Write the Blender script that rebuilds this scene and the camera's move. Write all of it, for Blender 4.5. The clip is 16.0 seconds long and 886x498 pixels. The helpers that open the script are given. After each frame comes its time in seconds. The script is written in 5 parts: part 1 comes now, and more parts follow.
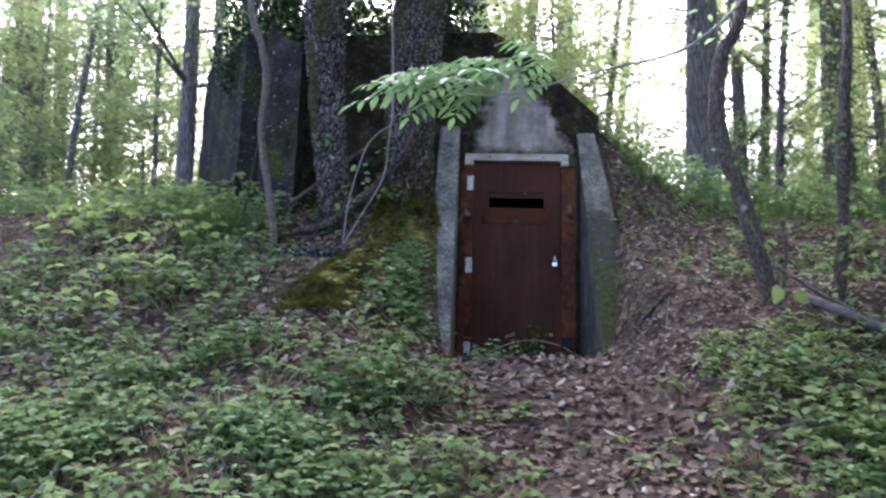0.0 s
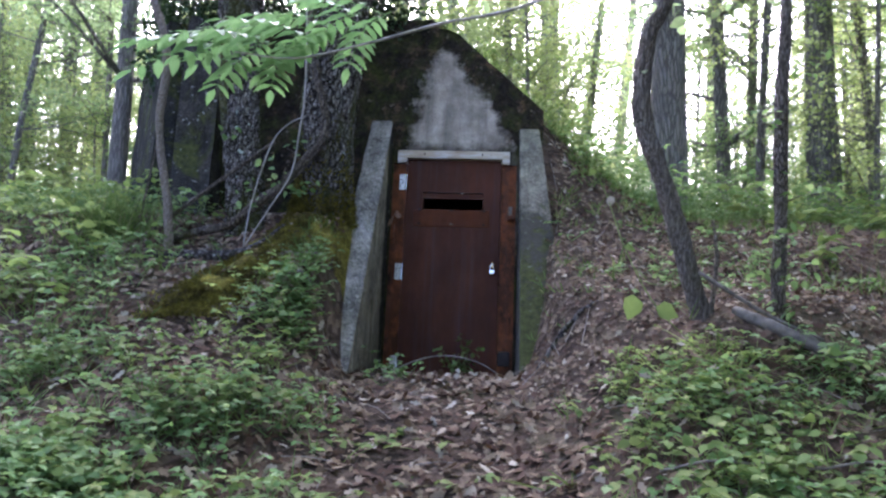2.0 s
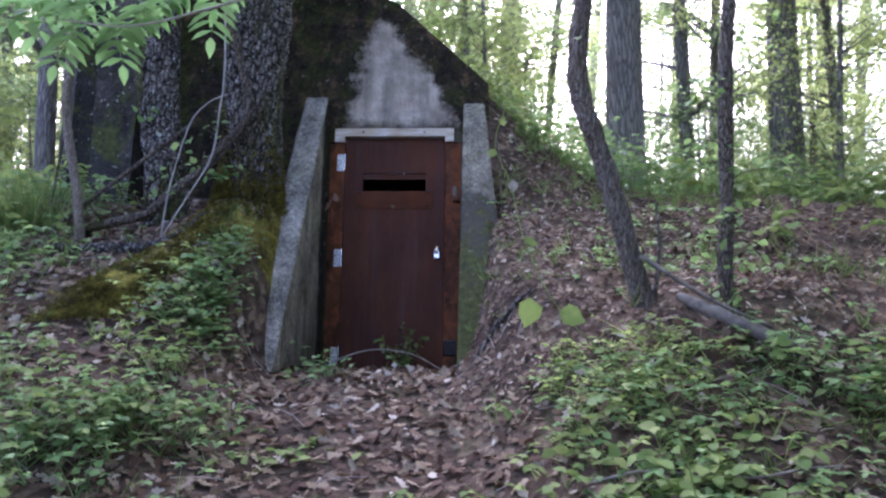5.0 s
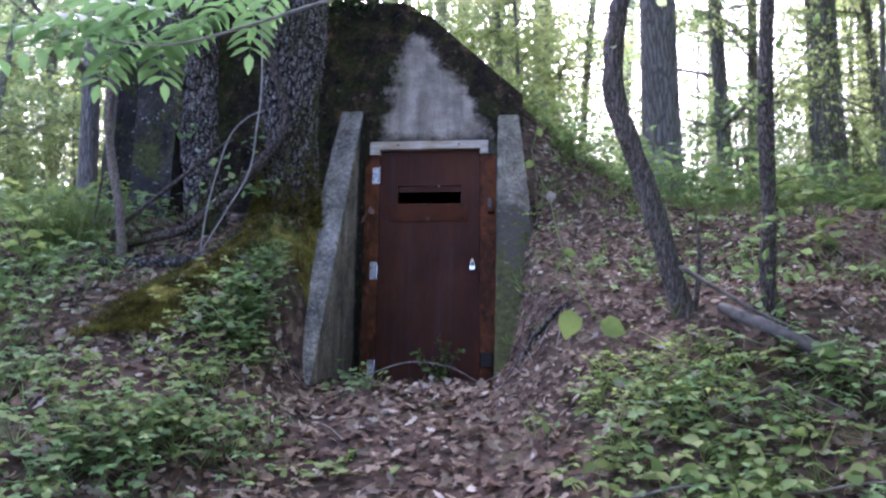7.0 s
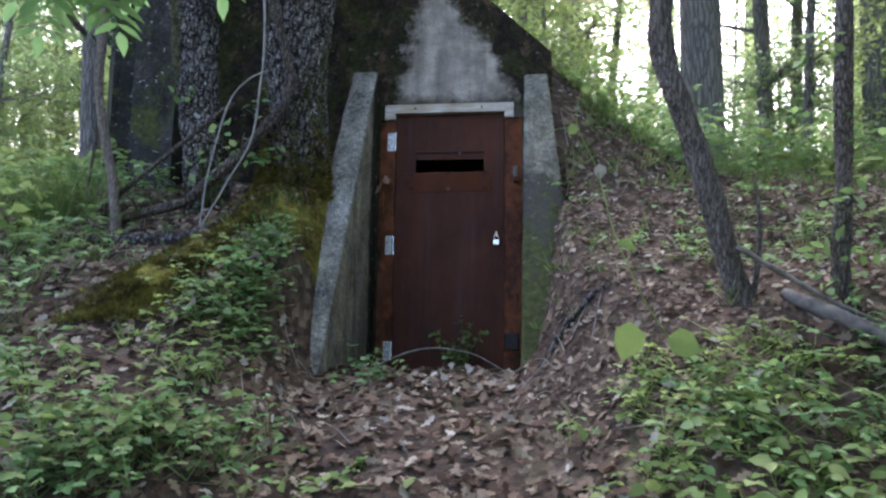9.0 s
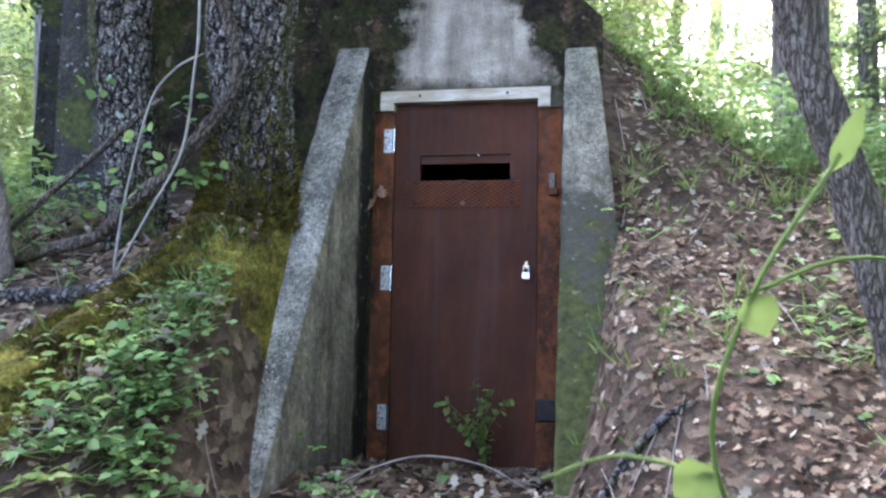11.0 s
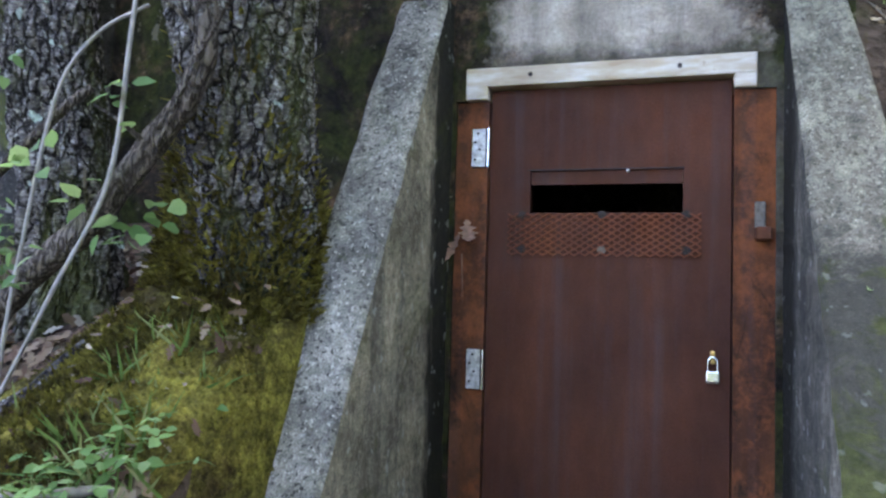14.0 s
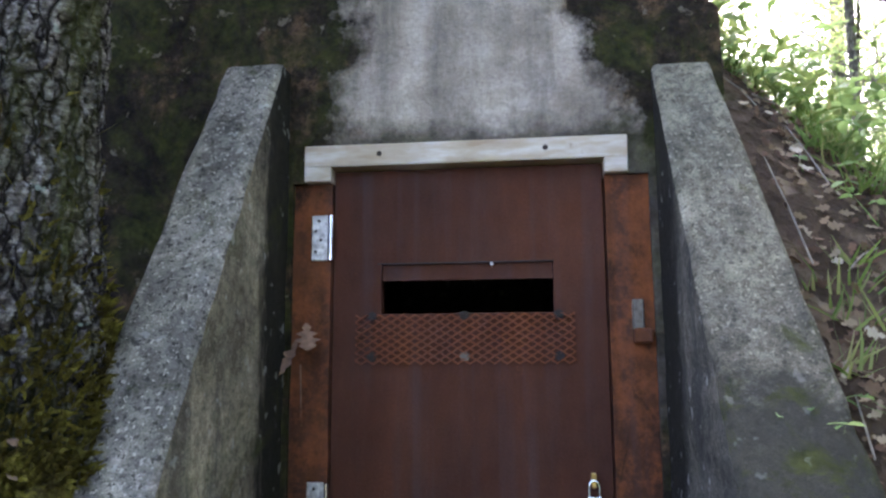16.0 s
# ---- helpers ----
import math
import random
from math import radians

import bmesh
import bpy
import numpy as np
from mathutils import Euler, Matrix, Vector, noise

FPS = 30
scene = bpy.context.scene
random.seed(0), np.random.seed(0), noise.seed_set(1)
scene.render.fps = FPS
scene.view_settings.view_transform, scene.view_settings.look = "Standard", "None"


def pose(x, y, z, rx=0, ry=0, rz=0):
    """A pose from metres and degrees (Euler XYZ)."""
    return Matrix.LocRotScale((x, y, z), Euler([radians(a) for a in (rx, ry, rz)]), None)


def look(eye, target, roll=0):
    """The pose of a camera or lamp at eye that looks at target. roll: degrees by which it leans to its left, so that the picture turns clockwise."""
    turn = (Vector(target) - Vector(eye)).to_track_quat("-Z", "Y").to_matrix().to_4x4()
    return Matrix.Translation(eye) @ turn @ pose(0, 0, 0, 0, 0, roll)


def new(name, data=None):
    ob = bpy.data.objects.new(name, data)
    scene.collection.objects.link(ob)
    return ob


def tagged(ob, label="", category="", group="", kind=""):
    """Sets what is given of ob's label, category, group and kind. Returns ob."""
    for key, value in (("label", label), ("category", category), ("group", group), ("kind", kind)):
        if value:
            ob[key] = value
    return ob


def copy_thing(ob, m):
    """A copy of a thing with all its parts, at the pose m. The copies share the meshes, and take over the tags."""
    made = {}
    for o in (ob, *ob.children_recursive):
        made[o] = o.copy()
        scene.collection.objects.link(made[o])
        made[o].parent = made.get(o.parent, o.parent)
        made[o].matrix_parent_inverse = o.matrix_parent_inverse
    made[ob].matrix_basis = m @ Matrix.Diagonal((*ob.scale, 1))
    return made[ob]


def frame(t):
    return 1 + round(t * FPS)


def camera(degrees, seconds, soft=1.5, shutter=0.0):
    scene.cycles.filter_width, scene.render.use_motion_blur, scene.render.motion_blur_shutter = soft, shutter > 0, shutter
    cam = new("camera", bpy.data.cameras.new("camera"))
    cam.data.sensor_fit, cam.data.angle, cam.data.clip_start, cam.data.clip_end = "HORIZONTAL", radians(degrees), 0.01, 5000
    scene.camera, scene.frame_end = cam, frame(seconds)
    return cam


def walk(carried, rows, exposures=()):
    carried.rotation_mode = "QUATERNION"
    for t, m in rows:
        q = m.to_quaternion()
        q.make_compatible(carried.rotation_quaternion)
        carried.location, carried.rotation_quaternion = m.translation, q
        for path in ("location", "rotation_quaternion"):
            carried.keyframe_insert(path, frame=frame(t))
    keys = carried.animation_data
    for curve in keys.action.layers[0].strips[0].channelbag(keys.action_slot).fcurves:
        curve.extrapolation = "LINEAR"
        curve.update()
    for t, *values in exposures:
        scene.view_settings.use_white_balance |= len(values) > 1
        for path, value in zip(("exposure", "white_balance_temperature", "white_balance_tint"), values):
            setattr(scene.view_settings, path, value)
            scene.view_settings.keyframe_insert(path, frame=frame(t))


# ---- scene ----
cam = camera(61.2, 16.0, 2.4, 0.25)
PATH = [
    (0, (-0.367, -7.615, 0.485), (-0.467, -5.625, 0.656), 1.3),
    (0.5, (-0.066, -7.557, 0.477), (-0.323, -5.585, 0.694), 1.2),
    (1, (0.13, -7.417, 0.492), (-0.074, -5.437, 0.685), 0.1),
    (1.5, (0.274, -7.15, 0.503), (0.145, -5.17, 0.757), 1.8),
    (2, (0.45, -6.92, 0.526), (0.302, -4.935, 0.72), 2.0),
    (2.5, (0.603, -6.748, 0.601), (0.356, -4.768, 0.746), 1.5),
    (3, (0.631, -6.576, 0.627), (0.41, -4.591, 0.73), 0.7),
    (3.5, (0.649, -6.495, 0.635), (0.482, -4.503, 0.692), 1.0),
    (4, (0.733, -6.534, 0.643), (0.665, -4.537, 0.729), 0.7),
    (4.5, (0.758, -6.525, 0.639), (0.681, -4.529, 0.753), 0.6),
    (7, (0.745, -6.509, 0.639), (0.561, -4.524, 0.801), 0.1),
    (7.5, (0.729, -6.511, 0.641), (0.524, -4.529, 0.813), 0.1),
    (8, (0.686, -6.48, 0.636), (0.473, -4.499, 0.803), -0.2),
    (10.5, (0.739, -4.835, 1.156), (0.414, -2.863, 1.076), 0.5),
    (11, (0.738, -4.498, 1.276), (0.369, -2.533, 1.23), 0.0),
    (11.5, (0.584, -4.183, 1.29), (0.208, -2.219, 1.265), 0.9),
    (12, (0.484, -3.892, 1.367), (0.179, -1.916, 1.314), 1.5),
    (12.5, (0.556, -3.513, 1.407), (0.19, -1.552, 1.265), -0.3),
    (13, (0.563, -3.285, 1.501), (0.188, -1.322, 1.419), -1.9),
    (13.5, (0.384, -3.017, 1.528), (-0.054, -1.068, 1.431), -1.8),
    (14, (0.265, -2.75, 1.584), (-0.33, -0.842, 1.497), -0.1),
    (14.5, (0.214, -2.449, 1.552), (-0.262, -0.512, 1.403), -0.2),
    (15, (0.265, -2.279, 1.656), (0.003, -0.299, 1.561), 0.4),
    (15.5, (0.246, -2.271, 1.705), (0.0, -0.286, 1.71), -0.5),
    (16, (0.213, -2.305, 1.688), (-0.018, -0.32, 1.786), -1.0),
]
walk(cam, [(t, look(eye, target, roll)) for t, eye, target, roll in PATH], [(0, 3.27, 5450, 36), (0.5, 3.4, 5450, 34), (1, 2.95, 5450, 31), (1.5, 2.9, 5350, 30), (2, 3.42, 5450, 31), (3, 3.52, 5400, 34), (7.5, 3.46, 5350, 41), (8.2, 3.15, 5450, 26), (10.5, 4.3, 5620, 26), (11, 4.4, 5620, 27), (11.5, 4.15, 5640, 30), (12, 4.4, 5680, 29), (12.5, 4.6, 5680, 29), (13.5, 4.47, 5940, 28), (14, 4.5, 5840, 27), (14.5, 4.1, 5950, 27), (15, 4.75, 6040, 21), (15.5, 4.7, 5940, 22), (16, 4.1, 5930, 29)])

# ---------------- light ----------------
world = bpy.data.worlds.new("sky")
scene.world = world
world.use_nodes = True
wn, wl = world.node_tree.nodes, world.node_tree.links
sky = wn.new("ShaderNodeTexSky")
sky.sky_type, sky.sun_disc = "NISHITA", False
sky.sun_elevation, sky.sun_rotation = radians(38), radians(-8)
sky.air_density, sky.dust_density, sky.ozone_density = 1.0, 6.0, 1.0
grey = wn.new("ShaderNodeHueSaturation")  # thin high cloud
grey.inputs["Saturation"].default_value = 0.95
wl.new(sky.outputs[0], grey.inputs["Color"])
wl.new(grey.outputs[0], wn["Background"].inputs[0])
wn["Background"].inputs[1].default_value = 0.14
sun = new("sun", bpy.data.lights.new("sun", "SUN"))
sun.data.energy, sun.data.angle, sun.data.color = 3.3, radians(58), (1.0, 0.985, 0.965)
# the glow of the bright sky comes from behind the mound, through the open wood
sun.matrix_world = look((math.sin(radians(-8)) * 20, math.cos(radians(-8)) * 20, 15.6), (0, 0, 0))


# ---------------- materials ----------------
def material(name):
    m = bpy.data.materials.new(name)
    m.use_nodes = True
    return m, m.node_tree.nodes, m.node_tree.links, m.node_tree.nodes["Principled BSDF"]


def coords(n, l, scale=(1, 1, 1)):
    tc, mp = n.new("ShaderNodeTexCoord"), n.new("ShaderNodeMapping")
    mp.inputs["Scale"].default_value = scale
    l.new(tc.outputs["Object"], mp.inputs[0])
    return mp.outputs[0]


def noise_tex(n, l, vec, scale, detail=6.0, rough=0.6, distort=0.0):
    t = n.new("ShaderNodeTexNoise")
    t.inputs["Scale"].default_value, t.inputs["Detail"].default_value = scale, detail
    t.inputs["Roughness"].default_value, t.inputs["Distortion"].default_value = rough, distort
    l.new(vec, t.inputs["Vector"])
    return t.outputs[0]


def ramp(n, l, fac, stops):
    r = n.new("ShaderNodeValToRGB")
    e = r.color_ramp.elements
    while len(e) < len(stops):
        e.new(0.5)
    for k, (p, c) in enumerate(stops):
        e[k].position, e[k].color = p, (*c, 1)
    l.new(fac, r.inputs[0])
    return r.outputs[0]


def mask(n, l, fac, lo, hi):
    return ramp(n, l, fac, [(lo, (0, 0, 0)), (hi, (1, 1, 1))])


def mixc(n, l, fac, a, b, mode="MIX"):
    m = n.new("ShaderNodeMix")
    m.data_type, m.blend_type = "RGBA", mode
    if isinstance(fac, float):
        m.inputs[0].default_value = fac
    else:
        l.new(fac, m.inputs[0])
    for k, v in ((6, a), (7, b)):
        if isinstance(v, tuple):
            m.inputs[k].default_value = (*v, 1)
        else:
            l.new(v, m.inputs[k])
    return m.outputs[2]


def math_node(n, l, op, a, b=0.0):
    m = n.new("ShaderNodeMath")
    m.operation = op
    for k, v in ((0, a), (1, b)):
        if isinstance(v, float):
            m.inputs[k].default_value = v
        else:
            l.new(v, m.inputs[k])
    return m.outputs[0]


def bump(n, l, bsdf, height, strength=0.4, distance=0.01):
    b = n.new("ShaderNodeBump")
    b.inputs["Strength"].default_value, b.inputs["Distance"].default_value = strength, distance
    l.new(height, b.inputs["Height"])
    l.new(b.outputs[0], bsdf.inputs["Normal"])


def axis_of(n, l, vec, k):
    s = n.new("ShaderNodeSeparateXYZ")
    l.new(vec, s.inputs[0])
    return s.outputs[k]


def concrete(name, light, mid, dark, moss, black, grit=1.0, streaks=0.5, moss_size=2.2, foot=0.0, specks=0.6, wet=0.0, mould=0.0, lichen=0.4):
    m, n, l, b = material(name)
    v = coords(n, l)
    col = ramp(n, l, noise_tex(n, l, v, 3.0, 8), [(0.3, dark), (0.5, mid), (0.72, light)])
    col = mixc(n, l, 0.7, col, ramp(n, l, noise_tex(n, l, v, 26, 7, 0.75), [(0.36, (0.2,) * 3), (0.5, (0.5,) * 3), (0.64, (0.85,) * 3)]), "OVERLAY")
    fine = noise_tex(n, l, v, 190, 5, 0.8)
    col = mixc(n, l, 0.6, col, ramp(n, l, fine, [(0.34, (0.06, 0.06, 0.06)), (0.5, (0.5, 0.5, 0.48)), (0.66, (0.95, 0.95, 0.95))]), "OVERLAY")
    run = noise_tex(n, l, coords(n, l, (9, 9, 0.55)), 1.0, 5, 0.6)
    col = mixc(n, l, math_node(n, l, "MULTIPLY", mask(n, l, run, 0.46, 0.66), streaks), col, (0.035, 0.036, 0.034))
    spots = mask(n, l, noise_tex(n, l, v, 5.5, 8, 0.72, 0.5), 0.5 + 0.16 * (1 - black), 0.66 + 0.16 * (1 - black))
    col = mixc(n, l, math_node(n, l, "MULTIPLY", spots, min(1.0, black + 0.15)), col, (0.02, 0.02, 0.018))
    pit = mask(n, l, noise_tex(n, l, v, 62, 3, 0.6), 0.56, 0.63)
    col = mixc(n, l, math_node(n, l, "MULTIPLY", pit, specks), col, tuple(c * 0.35 for c in dark))
    chip = mask(n, l, noise_tex(n, l, coords(n, l, (1.1, 1.1, 1.1)), 75, 3, 0.55), 0.61, 0.66)
    col = mixc(n, l, math_node(n, l, "MULTIPLY", chip, specks), col, tuple(min(0.5, c * 1.35) for c in light))
    if wet:  # the lower part is stained dark by soil that once covered it
        line = math_node(n, l, "ADD", axis_of(n, l, v, 2), math_node(n, l, "MULTIPLY", noise_tex(n, l, v, 4.0, 6, 0.7), 0.9))
        stain = mask(n, l, math_node(n, l, "MULTIPLY", line, 0.5), 0.91, 1.07)
        col = mixc(n, l, math_node(n, l, "MULTIPLY", math_node(n, l, "SUBTRACT", 1.0, stain), wet), col, (0.033, 0.032, 0.026))
    if mould:  # black mould beside the door
        edge = math_node(n, l, "ADD", axis_of(n, l, v, 1), math_node(n, l, "MULTIPLY", noise_tex(n, l, coords(n, l, (5, 5, 1.6)), 1.0, 7, 0.7), 0.5))
        col = mixc(n, l, math_node(n, l, "MULTIPLY", mask(n, l, math_node(n, l, "ADD", edge, 0.5), 0.40, 0.50), mould), col, (0.012, 0.012, 0.010))
    grow = noise_tex(n, l, v, moss_size, 7, 0.7, 0.8)
    if foot:  # moss grows up from the damp foot
        low = math_node(n, l, "MULTIPLY", math_node(n, l, "MAXIMUM", math_node(n, l, "SUBTRACT", 1.65, axis_of(n, l, v, 2)), 0.0), foot)
        grow = math_node(n, l, "ADD", grow, low)
    mo = mask(n, l, grow, 0.62 - 0.3 * moss, 0.74 - 0.3 * moss)
    mosscol = ramp(n, l, noise_tex(n, l, v, 25, 4), [(0.3, (0.018, 0.024, 0.007)), (0.7, (0.07, 0.078, 0.02))])
    col = mixc(n, l, math_node(n, l, "MULTIPLY", mo, 0.85), col, mosscol)
    lich = mask(n, l, noise_tex(n, l, v, 21, 3, 0.5), 0.65, 0.70)
    col = mixc(n, l, math_node(n, l, "MULTIPLY", lich, lichen), col, (0.42, 0.43, 0.39))
    l.new(col, b.inputs["Base Color"])
    b.inputs["Roughness"].default_value, b.inputs["Specular IOR Level"].default_value = 0.9, 0.1
    h = math_node(n, l, "ADD", fine, math_node(n, l, "MULTIPLY", noise_tex(n, l, v, 18, 6), 1.5))
    bump(n, l, b, h, 0.55 * grit, 0.008)
    return m


M_BUTTRESS = concrete("weathered_concrete", (0.34, 0.322, 0.275), (0.195, 0.185, 0.157), (0.075, 0.073, 0.063), 0.08, 0.45, 1.8, 0.3, 4.0, 0.0, 0.8)
M_BUTTRESS_MOSSY = concrete("mossy_concrete", (0.26, 0.245, 0.188), (0.160, 0.150, 0.114), (0.072, 0.068, 0.054), 0.03, 0.5, 1.5, 0.45, 7.5, 0.27, 0.6, 0.9, 0.0, 0.15)
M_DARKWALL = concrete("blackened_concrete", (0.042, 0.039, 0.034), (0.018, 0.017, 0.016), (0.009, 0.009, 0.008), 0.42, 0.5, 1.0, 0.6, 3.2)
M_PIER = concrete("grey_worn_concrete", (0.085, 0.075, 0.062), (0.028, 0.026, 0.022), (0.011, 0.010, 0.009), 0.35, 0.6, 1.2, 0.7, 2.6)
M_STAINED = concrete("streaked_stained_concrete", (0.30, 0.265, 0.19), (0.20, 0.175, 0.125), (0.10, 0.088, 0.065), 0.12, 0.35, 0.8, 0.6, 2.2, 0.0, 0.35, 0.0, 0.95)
M_STAINED_DARK = concrete("dark_streaked_concrete", (0.19, 0.175, 0.135), (0.085, 0.082, 0.066), (0.035, 0.034, 0.029), 0.14, 0.5, 0.8, 0.9, 2.6, 0.0, 0.35, 0.0, 0.9)
M_INSIDE = concrete("bare_inner_concrete", (0.12, 0.12, 0.11), (0.08, 0.08, 0.075), (0.05, 0.05, 0.05), 0.0, 0.1)


def facade_material():
    """The headwall: black and mossy, with a pale washed patch over the door."""
    m, n, l, b = material("stained_headwall")
    v = coords(n, l)
    pale = ramp(n, l, noise_tex(n, l, v, 4, 8), [(0.3, (0.14, 0.120, 0.095)), (0.5, (0.27, 0.238, 0.195)), (0.7, (0.42, 0.375, 0.315))])
    fine = noise_tex(n, l, v, 60, 5, 0.7)
    pale = mixc(n, l, 0.4, pale, ramp(n, l, fine, [(0.3, (0.3, 0.3, 0.3)), (0.7, (0.9, 0.9, 0.9))]), "OVERLAY")
    run = noise_tex(n, l, coords(n, l, (7.5, 7.5, 0.8)), 1.0, 6, 0.62)
    pale = mixc(n, l, math_node(n, l, "MULTIPLY", mask(n, l, run, 0.46, 0.70), 0.62), pale, (0.062, 0.057, 0.052))
    dark = ramp(n, l, noise_tex(n, l, v, 6, 8, 0.7), [(0.38, (0.007, 0.006, 0.005)), (0.55, (0.022, 0.017, 0.012)), (0.74, (0.14, 0.085, 0.045))])
    dark = mixc(n, l, 0.6, dark, ramp(n, l, noise_tex(n, l, v, 34, 6, 0.75), [(0.36, (0.12,) * 3), (0.64, (0.9,) * 3)]), "OVERLAY")
    mo = mask(n, l, noise_tex(n, l, v, 3.2, 7, 0.7, 0.6), 0.46, 0.62)
    dark = mixc(n, l, math_node(n, l, "MULTIPLY", mo, 0.8), dark, ramp(n, l, noise_tex(n, l, v, 30, 3), [(0.3, (0.012, 0.017, 0.005)), (0.7, (0.05, 0.056, 0.014))]))
    flake = mask(n, l, noise_tex(n, l, v, 13, 5, 0.65), 0.64, 0.68)
    dark = mixc(n, l, math_node(n, l, "MULTIPLY", flake, 0.4), dark, (0.22, 0.19, 0.14))
    # the washed patch is a triangle that narrows upwards
    wob = math_node(n, l, "MULTIPLY", math_node(n, l, "SUBTRACT", noise_tex(n, l, v, 5, 6, 0.7), 0.5), 0.55)
    x, z = axis_of(n, l, v, 0), axis_of(n, l, v, 2)
    up = math_node(n, l, "SUBTRACT", z, 2.15)
    up2 = math_node(n, l, "MULTIPLY", up, up)
    left = math_node(n, l, "SUBTRACT", math_node(n, l, "ADD", x, 0.45), math_node(n, l, "MULTIPLY", up2, 0.22))
    right = math_node(n, l, "SUBTRACT", math_node(n, l, "SUBTRACT", 0.6, x), math_node(n, l, "ADD", math_node(n, l, "MULTIPLY", up, 0.3), math_node(n, l, "MULTIPLY", up2, 0.33)))
    edge = math_node(n, l, "ADD", math_node(n, l, "MINIMUM", left, right), wob)
    patch = mask(n, l, math_node(n, l, "ADD", edge, 0.5), 0.48, 0.60)
    sill = mask(n, l, math_node(n, l, "ADD", math_node(n, l, "MULTIPLY", wob, 0.45), math_node(n, l, "SUBTRACT", z, 2.18)), 0.0, 0.09)
    col = mixc(n, l, math_node(n, l, "MULTIPLY", patch, math_node(n, l, "ADD", math_node(n, l, "MULTIPLY", sill, 0.8), 0.2)), dark, pale)
    l.new(col, b.inputs["Base Color"])
    b.inputs["Roughness"].default_value, b.inputs["Specular IOR Level"].default_value = 0.92, 0.1
    bump(n, l, b, math_node(n, l, "ADD", fine, math_node(n, l, "MULTIPLY", noise_tex(n, l, v, 14, 7), 2.0)), 0.6, 0.01)
    return m


M_FACADE = facade_material()


def rust(name, base, deep, bright, orange, gloss=0.62):
    m, n, l, b = material(name)
    v = coords(n, l)
    col = ramp(n, l, noise_tex(n, l, coords(n, l, (1, 1, 0.4)), 3.5, 8, 0.65), [(0.28, deep), (0.5, base), (0.75, bright)])
    run = mask(n, l, noise_tex(n, l, coords(n, l, (16, 16, 0.6)), 1.0, 5), 0.5, 0.72)
    col = mixc(n, l, math_node(n, l, "MULTIPLY", run, 0.35), col, (0.05, 0.045, 0.05))
    pits = mask(n, l, noise_tex(n, l, v, 9, 8, 0.75), 0.72 - 0.25 * orange, 0.82 - 0.2 * orange)
    col = mixc(n, l, math_node(n, l, "MULTIPLY", pits, 0.5), col, (0.22, 0.07, 0.024))
    black = mask(n, l, noise_tex(n, l, coords(n, l, (1, 1, 0.5)), 6, 8, 0.75, 0.4), 0.66 - 0.12 * orange, 0.74 - 0.1 * orange)
    col = mixc(n, l, math_node(n, l, "MULTIPLY", black, 0.85 * orange), col, (0.012, 0.010, 0.008))
    grain = noise_tex(n, l, v, 120, 3)
    col = mixc(n, l, 0.25, col, grain, "OVERLAY")
    l.new(col, b.inputs["Base Color"])
    l.new(ramp(n, l, noise_tex(n, l, v, 8, 5), [(0.3, (gloss - 0.12,) * 3), (0.7, (gloss + 0.2,) * 3)]), b.inputs["Roughness"])
    b.inputs["Specular IOR Level"].default_value = 0.12
    bump(n, l, b, math_node(n, l, "ADD", grain, noise_tex(n, l, v, 20, 5)), 0.3, 0.004)
    return m


M_DOOR = rust("rusted_red_steel", (0.056, 0.020, 0.0108), (0.030, 0.012, 0.008), (0.094, 0.031, 0.0145), 0.3, 0.62)
M_JAMB = rust("flaking_rusty_frame", (0.062, 0.025, 0.013), (0.020, 0.011, 0.008), (0.17, 0.062, 0.024), 1.0, 0.85)
M_MESH = rust("rusty_expanded_metal", (0.145, 0.048, 0.023), (0.08, 0.029, 0.016), (0.22, 0.078, 0.035), 0.5, 0.7)


def plain(name, color, rough, metal=0.0, vary=0.35, scale=25.0):
    m, n, l, b = material(name)
    v = coords(n, l)
    f = noise_tex(n, l, v, scale, 6)
    lo, hi = tuple(c * (1 - vary) for c in color), tuple(min(1, c * (1 + vary)) for c in color)
    l.new(ramp(n, l, f, [(0.3, lo), (0.7, hi)]), b.inputs["Base Color"])
    b.inputs["Roughness"].default_value, b.inputs["Metallic"].default_value = rough, metal
    bump(n, l, b, f, 0.2, 0.003)
    return m


M_ZINC = plain("galvanised_steel", (0.40, 0.39, 0.36), 0.5, 0.7, 0.5, 60)
M_STEEL = plain("bright_steel", (0.62, 0.62, 0.62), 0.22, 1.0, 0.2)
M_DULL = plain("dull_brown_metal", (0.13, 0.115, 0.09), 0.7, 0.3, 0.45, 50)
M_CURL = plain("curled_brown_leaf", (0.15, 0.085, 0.055), 0.9, 0, 0.5, 40)
M_WITHERED = plain("withered_pale_leaf", (0.36, 0.31, 0.27), 0.8, 0, 0.2, 60)
M_BRASS = plain("brass", (0.55, 0.38, 0.13), 0.35, 1.0, 0.2)
M_BLACKIRON = plain("blackened_iron", (0.022, 0.016, 0.013), 0.8, 0.2)


